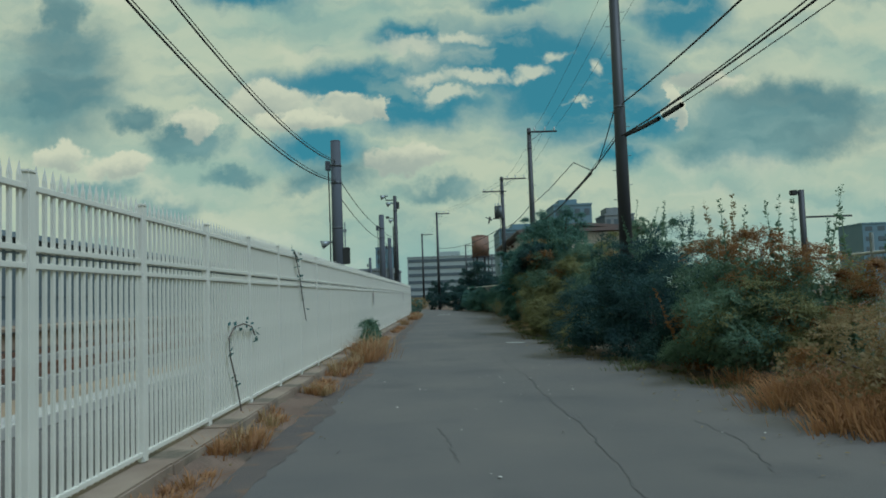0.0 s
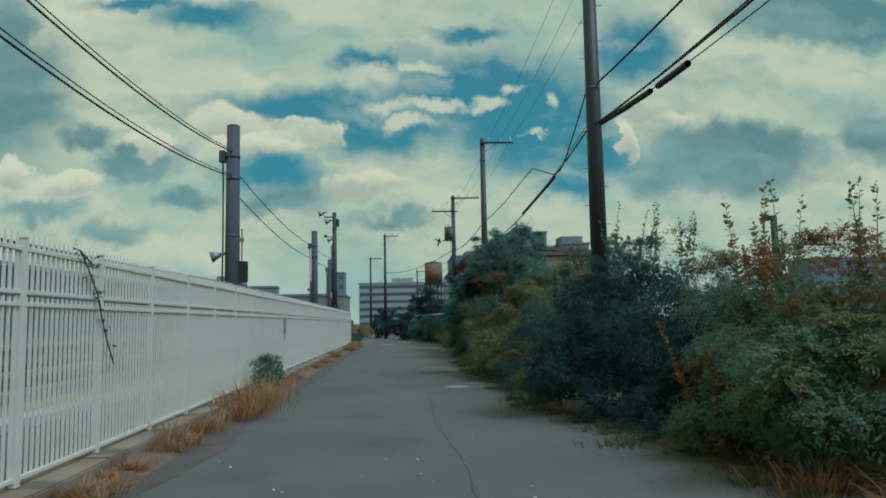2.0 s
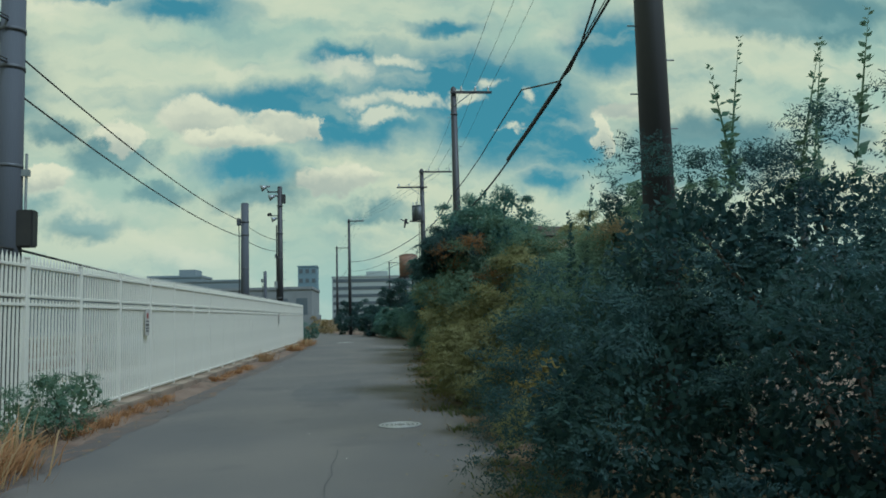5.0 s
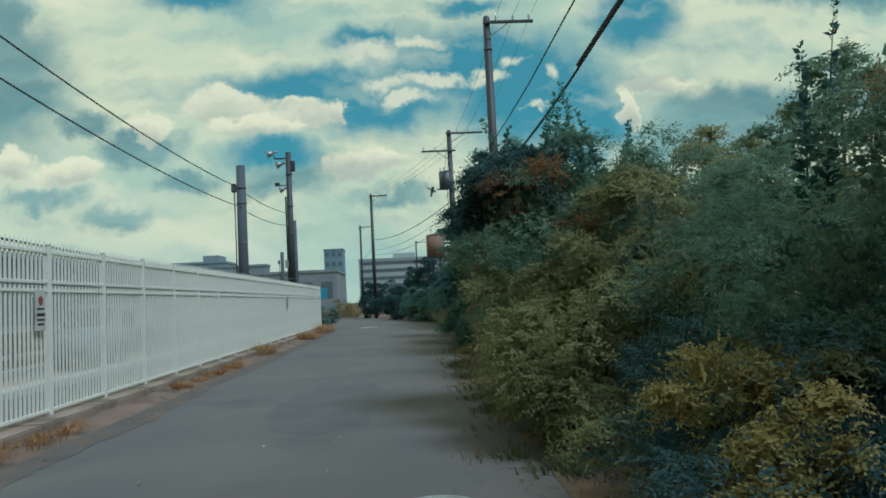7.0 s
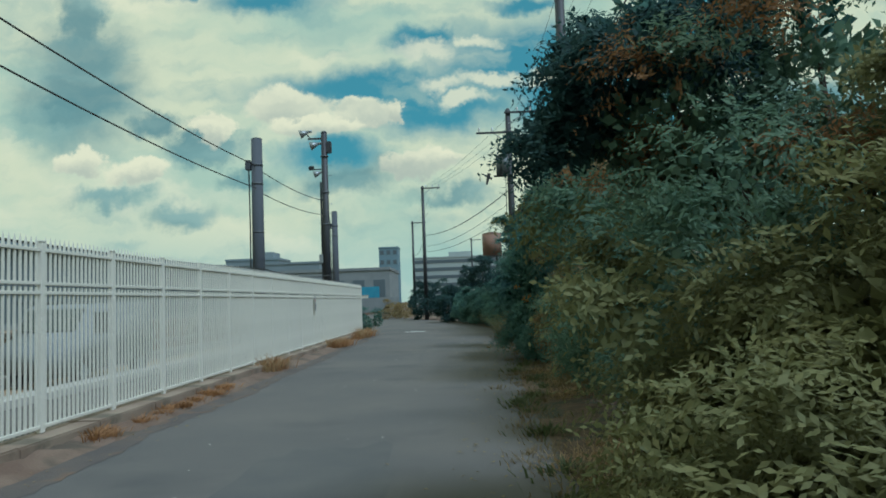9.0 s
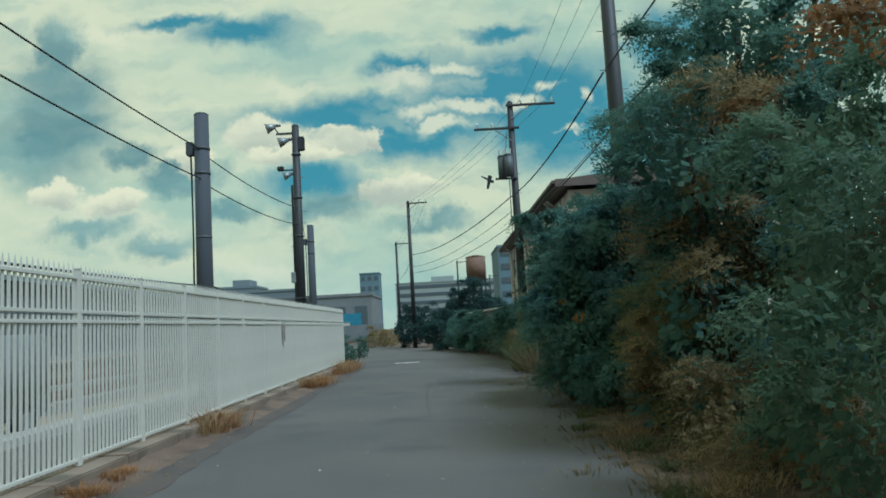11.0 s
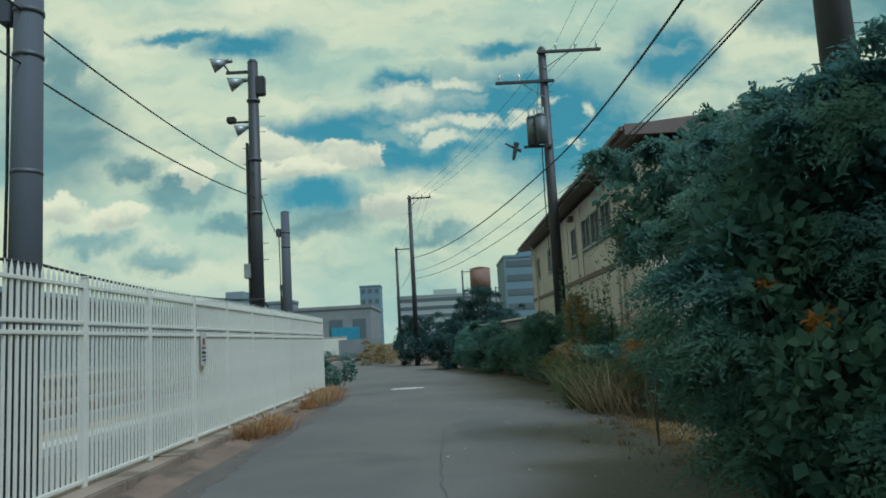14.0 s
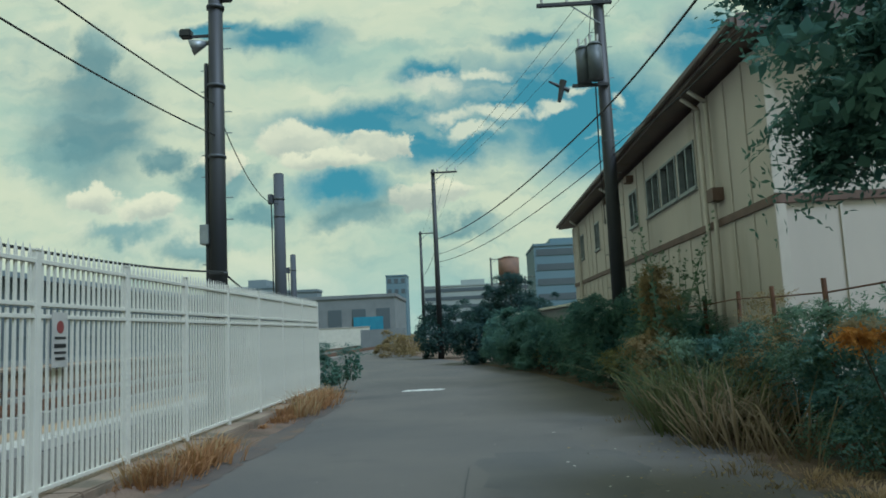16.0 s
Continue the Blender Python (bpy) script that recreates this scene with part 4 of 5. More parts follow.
def mesh_fence():
    t = thing("mesh_fence", 8.5, 4.0, 0.0, "green chain-link fence with pale top rail", "fence")
    for y in np.arange(0, 40, 2.5):
        part("post", tubes(((0, y, -0.02), (0, y, 2.6), 0.04, 0.04), n=10), STEEL, t)
    part("top_rail", tubes(((0, 0, 2.2), (0, 38, 2.2), 0.035, 0.035), n=10), PALE_CONCRETE, t, "pale top rail")
    part("lower_rail", tubes(((0, 0, 0.15), (0, 38, 0.15), 0.02, 0.02), n=8), STEEL, t)
    v, f = [], []
    for s in (-1, 1):
        for a in np.arange(-1.5, 38, 0.12):
            y0, y1 = a, a + 1.45
            if s < 0:
                y0, y1 = y1, y0
            k = len(v)
            v += [(0, y0, 0.15), (0, y0 + 0.012, 0.15), (0, y1 + 0.012, 2.18), (0, y1, 2.18)]
            f.append((k, k + 1, k + 2, k + 3))
    o = part("mesh_infill", mesh_np("mesh_infill", np.array(v), np.array(f), material("green_mesh", (0.10, 0.16, 0.13), (0.13, 0.18, 0.15), 3, 0.6)), None, t, "green wire mesh")


mesh_fence()


# ---- the yard behind the white fence ----
def rail_track(x):
    t = thing("rail_track", x, -40, 0.0, "railway track on brown ballast in the yard", "railway track", "yard tracks", "structure")
    bm = bmesh.new()
    a = [bm.verts.new(c) for c in ((-1.5, 0, 0.0), (-1.15, 0, 0.16), (1.15, 0, 0.16), (1.5, 0, 0.0))]
    b = [bm.verts.new((v.co.x, 190, v.co.z)) for v in a]
    for i in range(3):
        bm.faces.new((a[i], a[i + 1], b[i + 1], b[i]))
    part("ballast_bed", bm, BALLAST, t)
    for u in (-0.55, 0.55):
        part("rail", boxes((u - 0.035, u + 0.035, 0, 190, 0.22, 0.34), (u - 0.07, u + 0.07, 0, 190, 0.20, 0.218)), RUST, t)
    me = None
    for y in np.arange(34, 150, 0.72):
        if me is None:
            o = part("sleeper", boxes((-0.95, 0.95, -0.11, 0.11, 0.12, 0.198)), PALE_CONCRETE, t)
            me = o.data
        else:
            o = part("sleeper", me, None, t)
        o.location.y = y


for x in (-9.5, -14.0, -22.0):
    rail_track(x)
sheet("yard_asphalt", [(-60, -5.6, -3.1), (63, -5.6, -3.1)], 0.0, BALLAST, "dark gravel path just behind the fence", "ground")


def hall():
    t = thing("workshop_hall", -40, -30, 0.0, "long blue-grey workshop hall across the yard", "building", "distant buildings")
    part("wall", boxes((0, 12, 0, 170, 0, 6.4)), FAR_DARK, t)
    part("plinth", boxes((12.003, 12.2, 0, 170, 0, 1.1)), SHED_GREY, t)
    part("eave", boxes((-0.4, 12.6, -0.4, 170.4, 6.4, 6.75)), FAR_WALL, t)
    me = None
    for y in np.arange(3, 166, 4.2):
        if me is None:
            o = part("window", boxes((12.003, 12.08, 0, 2.6, 2.6, 4.6)), FAR_DARK, t)
            me = o.data
        else:
            o = part("window", me, None, t)
        o.location.y = y


hall()


def van(x, y, turn):
    t = thing("van", x, y, 0.0, "pale grey delivery van parked in the yard", "van", turn=turn)
    bm = bmesh.new()
    prof = [(-2.2, 0.35), (2.1, 0.35), (2.2, 0.95), (1.55, 1.15), (0.95, 1.9), (-2.15, 1.95), (-2.25, 1.0)]
    A = [bm.verts.new((-0.82, p, z)) for p, z in prof]
    B = [bm.verts.new((0.82, p, z)) for p, z in prof]
    bm.faces.new(A[::-1])
    bm.faces.new(B)
    for i in range(7):
        j = (i + 1) % 7
        bm.faces.new((A[i], A[j], B[j], B[i]))
    bmesh.ops.recalc_face_normals(bm, faces=bm.faces)
    bmesh.ops.bevel(bm, geom=bm.edges[:], offset=0.06, segments=2, affect="EDGES")
    part("body", bm, SHED_GREY, t, "", True)
    part("windscreen", boxes((-0.7, 0.7, -0.32, 0.32, -0.01, 0.012)), GLASS, t).matrix_basis = pose(0, 1.27, 1.54, -51, 0, 0)
    for sx in (-0.835, 0.825):
        part("side_window", boxes((sx, sx + 0.01, 0.1, 0.95, 1.2, 1.7)), GLASS, t)
        for yy in (-1.4, 1.35):
            w = part("wheel", tubes(((sx * 0.8, yy, 0.31), (sx * 1.01, yy, 0.31), 0.31, 0.31), n=20), BLACK, t, "black tyre")
            part("rim", tubes(((sx * 1.012, yy, 0.31), (sx * 1.02, yy, 0.31), 0.18, 0.17), n=16), STEEL, w)


van(-7.05, 42.6, 177)
t = thing("cable_trough", -5.9, -30, 0.0, "low pale concrete cable trough along the yard", "cable trough", "", "structure")
for i in range(0, 60):
    part("trough_lid", boxes((-0.3, 0.3, i * 1.8, i * 1.8 + 1.785, 0, 0.16), bevel=0.01), PALE_CONCRETE, t)
t = thing("platform", -18.0, -20, 0.0, "long pale concrete platform between the tracks", "platform", "", "structure")
part("deck", boxes((-1.6, 1.6, 0, 150, 0, 0.95)), CONCRETE, t)
part("edge", boxes((-1.75, -1.6, 0, 150, 0.8, 0.98), (1.6, 1.75, 0, 150, 0.8, 0.98)), CONCRETE, t)
t = thing("yard_handrail", -11.75, -20, 0.0, "dark pipe handrail running along the yard", "handrail")
for y in np.arange(0, 120, 3.0):
    part("post", tubes(((0, y, -0.01), (0, y, 1.05), 0.025, 0.025), n=6), POLE_DARK, t)
for z in (0.55, 1.05):
    part("rail", tubes(((0, 0, z), (0, 118, z), 0.022, 0.022), n=6), POLE_DARK, t)


# ---- distant buildings ----
def block(name, x, y, w, d, h, mat, label, floors=0, cols=0, roofbox=None, win=FAR_DARK, turn=0, strip=False):
    t = thing(name, x, y, 0.0, label, "building", "distant buildings", turn=turn)
    part("wall", boxes((0, w, 0, d, 0, h)), mat, t)
    part("parapet", boxes((-0.15, w + 0.15, -0.15, d + 0.15, h, h + 0.5)), mat, t)
    me = None
    for i in range(floors):
        z = h * (i + 0.35) / floors
        hh = h / floors * 0.42
        if strip:
            part("window_band", boxes((0.5, w - 0.5, -0.10, -0.004, z, z + hh)), win, t)
            continue
        for c in range(cols):
            a = w * (c + 0.22) / cols
            if me is None:
                o = part("window", boxes((0, w / cols * 0.56, -0.08, -0.004, 0, hh)), win, t)
                me = o.data
            else:
                o = part("window", me, None, t)
            o.location = (a, 0, z)
    if roofbox:
        for a, b, c in roofbox:
            part("roof_house", boxes((a, a + b, d * 0.2, d * 0.8, h + 0.5, h + 0.5 + c)), mat, t)
    return t


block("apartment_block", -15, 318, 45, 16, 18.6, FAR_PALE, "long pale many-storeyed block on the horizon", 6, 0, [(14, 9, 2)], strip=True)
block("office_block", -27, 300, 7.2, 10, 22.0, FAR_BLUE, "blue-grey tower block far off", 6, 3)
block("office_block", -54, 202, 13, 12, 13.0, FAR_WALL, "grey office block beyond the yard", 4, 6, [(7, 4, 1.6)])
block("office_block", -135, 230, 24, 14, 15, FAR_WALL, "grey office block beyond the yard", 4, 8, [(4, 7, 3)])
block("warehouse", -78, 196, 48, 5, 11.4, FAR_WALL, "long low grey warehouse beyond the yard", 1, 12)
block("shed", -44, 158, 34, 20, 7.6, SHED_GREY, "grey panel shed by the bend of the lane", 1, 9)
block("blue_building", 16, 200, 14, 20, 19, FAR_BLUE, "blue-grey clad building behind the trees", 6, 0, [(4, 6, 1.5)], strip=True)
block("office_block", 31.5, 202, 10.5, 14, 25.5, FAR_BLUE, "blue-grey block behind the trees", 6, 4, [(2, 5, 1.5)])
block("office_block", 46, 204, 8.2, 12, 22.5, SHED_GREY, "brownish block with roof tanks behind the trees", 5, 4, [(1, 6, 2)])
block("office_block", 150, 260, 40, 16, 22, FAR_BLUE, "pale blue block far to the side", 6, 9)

t = thing("white_wall", -40, 150, 0.0, "low white boundary wall at the bend of the lane", "wall", "", "structure")
for i in range(9):
    part("wall_panel", boxes((i * 3.0, i * 3.0 + 2.98, 0, 0.25, -0.01, 2.9)), WHITE_PAINT, t)
part("coping", boxes((-0.05, 27.05, -0.06, 0.31, 2.9, 3.05), bevel=0.02), PALE_CONCRETE, t)
t = thing("grey_wall", -13.0, 141, 0.0, "grey boarded wall at the bend of the lane", "wall", "", "structure")
for i in range(10):
    part("board", boxes((i * 0.6, i * 0.6 + 0.59, 0, 0.12, -0.01, 2.45)), SHED_GREY, t)
t = thing("shed_door", -16.5, 157.7, 0.0, "blue sheet door on the grey shed", "door")
part("leaf", boxes((0, 4.6, 0, 0.15, 0.0, 4.6)), BLUE_SHEET, t)

t = thing("water_tank", 13.2, 247, 0.0, "rusty red water tank raised on steel legs", "water tank")
bm = tubes(((0, 0, 14.5), (0, 0, 21.3), 2.9, 2.9), ((0, 0, 21.3), (0, 0, 21.8), 3.0, 1.0), n=24)
part("tank", bm, TANK_RED, t, "rusty red drum", True)
for i in range(6):
    a = i * math.pi / 3
    part("leg", tubes(((2.5 * math.cos(a), 2.5 * math.sin(a), -0.05), (2.5 * math.cos(a), 2.5 * math.sin(a), 14.5), 0.2, 0.2), n=8), POLE_DARK, t)
part("walkway", tubes(((0, 0, 14.2), (0, 0, 14.48), 3.3, 3.3), n=24), POLE_DARK, t)

# signal mast far to the side
t = thing("catenary_mast", 25, 50, 0.0, "dark mast with lamp and side arm behind the bushes", "mast")
part("shaft", tubes(((0, 0, 0), (0, 0, 8.1), 0.22, 0.2), n=12), POLE_DARK, t, "", True)
part("arm", boxes((0, 3.4, -0.05, 0.05, 6.15, 6.27)), POLE_DARK, t)
part("lamp_head", boxes((-0.75, -0.3, -0.2, 0.2, 7.75, 8.1), bevel=0.05), BLACK, t)
part("lamp_arm", boxes((-0.35, 0.0, -0.04, 0.04, 7.9, 7.98)), POLE_DARK, t)

# ---- hedge and bushes along the lane ----
def lobes_of(rows):
    return [tuple(r) for r in rows]


bush("brush", "dry rust-coloured brush and vines at the lane edge", lobes_of([(5.51, 8.24, 0.38, 1.13, 1.3, 0.76), (6.42, 9.41, 0.47, 1.32, 1.4, 0.94), (5.24, 10, 0.38, 0.75, 0.9, 0.66), (7.05, 6.86, 0.38, 1.32, 1.4, 0.85)]), 2600, LEAF_BROWN, 11,
     extra=[("dry_leaves", greenery("dry_leaves", [(5.51, 8.43, 0.47, 1.17, 1.4, 0.8), (6.33, 9.41, 0.57, 1.32, 1.5, 0.94)], 1300, LEAF_ORANGE, 12, leaf=0.06, length=0.3, core=0), "rust-coloured dry leaves")], leaf=0.07, length=0.35)
bush("bush", "tangled olive bush with leafy shoots and autumn leaves", lobes_of([(5.24, 12.5, 0.66, 0.8, 1.1, 0.85), (5.78, 13.08, 1.51, 0.75, 0.9, 0.76), (5.06, 13.84, 0.66, 0.61, 0.8, 0.76), (6.51, 12.12, 0.94, 0.94, 1.1, 0.94), (6.33, 14.23, 1.32, 0.85, 1.0, 0.94), (5.87, 15.28, 1.42, 0.56, 0.7, 1.13)]), 6200, LEAF_MID, 21,
     extra=[("autumn_leaves", greenery("autumn_leaves", [(5.87, 12.79, 1.98, 0.8, 0.8, 0.47), (6.51, 11.93, 1.61, 0.85, 0.9, 0.57), (5.15, 13.94, 0.94, 0.52, 0.6, 0.66), (6.14, 15, 2.17, 0.66, 0.7, 0.47)], 2700, LEAF_ORANGE, 22, leaf=0.07, length=0.3, core=0), "orange autumn leaves"), ("olive_foliage", greenery("olive_foliage", [(5.24, 12.5, 0.94, 0.8, 1.1, 0.76), (6.42, 12.21, 1.23, 0.94, 1.1, 0.85)], 2400, LEAF_OLIVE, 24, leaf=0.075, core=0), "olive foliage"),
            ("autumn_shoot", shoots("autumn_shoot", [(6.1 + 0.10 * i, 15.47 + 0.25 * math.sin(i * 2.4), 1.13) for i in range(6)], 2.1, LEAF_BROWN, 25, leaf=0.14, per=120, lean=0.07), "tall shoots with browning leaves"), ("orange_shoot", shoots("orange_shoot", [(4.65 + 0.1 * i, 13.75 + 0.3 * math.sin(i * 1.9), 0.05) for i in range(7)], 1.35, LEAF_ORANGE, 26, leaf=0.09, per=120, lean=0.2), "orange leafy shoots"),
            ("leafy_shoot", shoots("leafy_shoot", [(5.24 + 0.32 * i, 12.89 + 0.5 * math.sin(i * 2.2), 1.8) for i in range(9)], 1.45, LEAF_MID, 23), "upright leafy shoots")], leaf=0.085)
bush("bush", "large dense green bush overhanging the lane, shade put into its leaf colour", lobes_of([(3.97, 18.45, 0.94, 0.99, 1.25, 1.04), (4.61, 18.64, 1.89, 1.03, 1.15, 0.94), (5.06, 17.49, 1.13, 0.94, 1.1, 1.13), (5.69, 18.64, 1.89, 1.17, 1.3, 1.13), (6.14, 16.91, 1.13, 0.94, 1.1, 1.13), (6.87, 18.06, 1.23, 1.13, 1.4, 1.32), (5.51, 16.24, 0.76, 0.66, 0.8, 0.76), (4.47, 17.3, 0.43, 0.7, 0.9, 0.61), (5.01, 16.24, 0.38, 0.7, 0.9, 0.57), (5.78, 15.38, 0.38, 0.75, 0.8, 0.57)]), 25000, LEAF_SHADE, 31,
     extra=[("leafy_shoot", shoots("leafy_shoot", [(4.97 + 0.2 * i, 18.54 + 0.6 * math.sin(i * 1.7), 2.55) for i in range(9)], 1.2, LEAF_MID, 33, leaf=0.09), "upright leafy shoots")], leaf=0.056, length=0.26, slim=0.36, stem=0.05)
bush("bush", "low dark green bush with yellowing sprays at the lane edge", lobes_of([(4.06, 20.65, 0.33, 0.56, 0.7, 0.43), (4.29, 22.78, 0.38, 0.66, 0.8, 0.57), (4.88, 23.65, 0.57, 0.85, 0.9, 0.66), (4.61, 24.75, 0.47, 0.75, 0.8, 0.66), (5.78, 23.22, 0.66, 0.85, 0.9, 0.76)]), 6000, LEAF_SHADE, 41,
     extra=[("yellow_leaves", greenery("yellow_leaves", [(3.84, 22.89, 0.9, 0.15, 0.2, 0.52), (4.2, 22.45, 0.71, 0.28, 0.25, 0.28), (4.47, 23.11, 0.9, 0.33, 0.3, 0.19)], 850, LEAF_YELLOW, 42, leaf=0.062, length=0.34, core=0, clump=0.14), "yellowing sprays"), ("olive_foliage", greenery("olive_foliage", [(3.97, 20.75, 0.43, 0.56, 0.65, 0.43), (4.06, 23, 0.57, 0.56, 0.7, 0.57), (4.88, 23.54, 0.85, 0.66, 0.7, 0.57)], 1900, LEAF_OLIVE, 43, leaf=0.06, length=0.34, core=0, clump=0.18), "olive foliage")], leaf=0.055, length=0.3)
bush("tree", "feathery young tree with compound leaves by the lane", lobes_of([(5.6, 25.35, 1.61, 0.85, 1.0, 0.94), (6.33, 26.54, 1.98, 0.94, 1.0, 0.85), (5.06, 25.94, 1.32, 0.75, 1.0, 0.85), (6.87, 25.15, 1.42, 0.94, 1.1, 1.13), (6.14, 24.31, 0.76, 0.85, 0.9, 0.85), (4.79, 25.25, 0.47, 0.7, 0.9, 0.66), (5.42, 24.2, 0.47, 0.75, 0.8, 0.66), (6.69, 23.22, 0.66, 0.94, 1.0, 0.85)]), 10500, LEAF_MID, 51, category="tree", extra=[("olive_foliage", greenery("olive_foliage", [(5.6, 25.25, 1.89, 0.85, 1.0, 0.85), (6.78, 25.05, 1.8, 0.94, 1.1, 0.94), (5.06, 25.94, 1.61, 0.75, 1.0, 0.76)], 2200, LEAF_OLIVE, 53, leaf=0.062, length=0.4, core=0), "olive foliage"), ("feathered_top", greenery("feathered_top", [(5.78, 25.35, 2.36, 0.19, 0.2, 0.76), (6.69, 25.74, 2.55, 0.23, 0.25, 0.85), (6.14, 26.74, 2.65, 0.23, 0.25, 0.66), (5.33, 26.34, 2.08, 0.19, 0.2, 0.57)], 150, LEAF_MID, 52, leaf=0.085, length=0.6, pairs=10, core=0, clump=0.12, slim=0.32), "feathered upright tops")], leaf=0.062, length=0.45, pairs=7, droop=0.5, stem=0.06, slim=0.36)
bush("shrub", "tall feathery shrub with upright leafy shoots beside the pole", lobes_of([(5.2, 23.6, 1.3, 0.7, 0.7, 0.9), (5.7, 23.2, 2.1, 0.7, 0.7, 0.8), (6.4, 23.6, 2.4, 0.8, 0.8, 0.8), (6.3, 22.9, 1.4, 0.7, 0.7, 1.0)]), 3600, LEAF_MID, 56, category="shrub", leaf=0.062, length=0.42, pairs=7, droop=0.45, slim=0.34,
     extra=[("leafy_shoot", shoots("leafy_shoot", [(4.95, 23.5, 2.0), (5.1, 23.6, 1.9), (5.45, 23.0, 2.1), (5.6, 23.1, 2.2)], 1.45, LEAF_SHADE, 57, leaf=0.10, per=110, lean=0.10), "tall upright shoots with paired leaves"),
            ("brown_leaves", greenery("brown_leaves", [(5.7, 23.1, 2.2, 0.6, 0.6, 0.6)], 500, LEAF_BROWN, 58, leaf=0.062, core=0, clump=0.22), "browning leaves")])
bush("tree", "slender young tree with tiers of feathery compound leaves", lobes_of([(7.31, 26.74, 3.68, 0.66, 0.70, 0.17), (6.77, 26.44, 3.16, 0.61, 0.70, 0.17), (7.94, 26.94, 4.01, 0.75, 0.70, 0.19), (6.31, 26.64, 2.68, 0.56, 0.60, 0.19), (7.49, 26.54, 3.16, 0.75, 0.70, 0.24), (7.04, 26.74, 2.40, 0.94, 0.80, 0.38), (8.30, 26.74, 2.78, 0.85, 0.80, 0.57)]), 720, LEAF_MID, 55, category="tree",
     leaf=0.14, length=0.8, pairs=9, droop=0.45, up=0.05, slim=0.36, core=0.04, clump=0.16, per=8, stem=0.045)
bush("bush", "olive-green low bush spilling onto the asphalt", lobes_of([(3.88, 26.34, 0.57, 0.61, 0.8, 0.8), (3.97, 27.73, 0.66, 0.66, 0.9, 0.76), (4.33, 26.94, 1.23, 0.75, 0.9, 0.76)]), 5000, LEAF_OLIVE, 61,
     extra=[("light_leaves", greenery("light_leaves", [(3.88, 26.34, 0.76, 0.61, 0.8, 0.76), (4.33, 26.94, 1.42, 0.75, 0.9, 0.66), (3.97, 27.73, 0.76, 0.66, 0.9, 0.71)], 2600, LEAF_YELLOW_GREEN, 62, leaf=0.08, length=0.40, slim=0.44, core=0), "lighter olive leaves")], leaf=0.078, length=0.40, slim=0.44)
bush("bush", "tall dense vine-clad thicket leaning over the lane", lobes_of([(4.24, 28.73, 1.98, 0.89, 1.1, 1.04), (3.97, 29.03, 2.74, 0.8, 0.9, 0.43), (4.88, 28.83, 2.83, 0.85, 1.0, 0.66), (5.24, 27.53, 1.8, 0.94, 1.1, 1.13), (4.42, 30.12, 1.13, 0.85, 1.2, 1.04), (6.14, 27.93, 1.98, 1.13, 1.3, 1.04), (7.41, 29.33, 2.55, 1.13, 1.3, 0.94)]), 9500, LEAF_MID, 71,
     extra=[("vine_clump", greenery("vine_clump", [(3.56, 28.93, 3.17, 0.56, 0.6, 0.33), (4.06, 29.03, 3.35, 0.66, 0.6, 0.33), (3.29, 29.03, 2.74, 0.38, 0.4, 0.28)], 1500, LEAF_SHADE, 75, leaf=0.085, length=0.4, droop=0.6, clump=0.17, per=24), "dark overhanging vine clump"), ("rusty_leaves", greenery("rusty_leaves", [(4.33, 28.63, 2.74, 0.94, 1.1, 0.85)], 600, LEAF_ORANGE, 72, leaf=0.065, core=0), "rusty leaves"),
            ("light_leaves", greenery("light_leaves", [(5.24, 27.43, 1.95, 1.16, 1.36, 1.18), (4.33, 28.53, 1.75, 1.06, 1.24, 1.06), (6.14, 27.83, 2.16, 1.28, 1.47, 1.04), (7.41, 29.23, 2.91, 1.28, 1.47, 0.89)], 5200, LEAF_OLIVE, 73, leaf=0.095, slim=0.48, core=0), "lighter olive leaves"),
            ("leafy_shoot", shoots("leafy_shoot", [(3.7 + 0.2 * i, 28.73 + 0.3 * math.sin(i * 2.2), 3.12) for i in range(9)], 1.0, LEAF_DARK, 74, leaf=0.11, per=90, lean=0.32), "arching shoots")], leaf=0.072, length=0.38, stem=0.07)
bush("bush", "dense green bushes behind the thicket", lobes_of([(4.61, 32.31, 1.23, 0.94, 1.5, 1.23), (5.24, 32.91, 2.27, 1.03, 1.4, 1.04), (4.51, 34.84, 1.13, 0.89, 1.3, 1.13), (6.42, 31.91, 2.36, 1.22, 1.5, 1.32), (5.15, 35.58, 2.46, 1.03, 1.3, 1.13)]), 8000, LEAF_MID, 76,
     extra=[("rusty_leaves", greenery("rusty_leaves", [(4.88, 35.21, 2.65, 1.13, 1.4, 1.13)], 500, LEAF_ORANGE, 77, leaf=0.09, core=0), "rusty leaves")], leaf=0.08, length=0.42, stem=0.07)
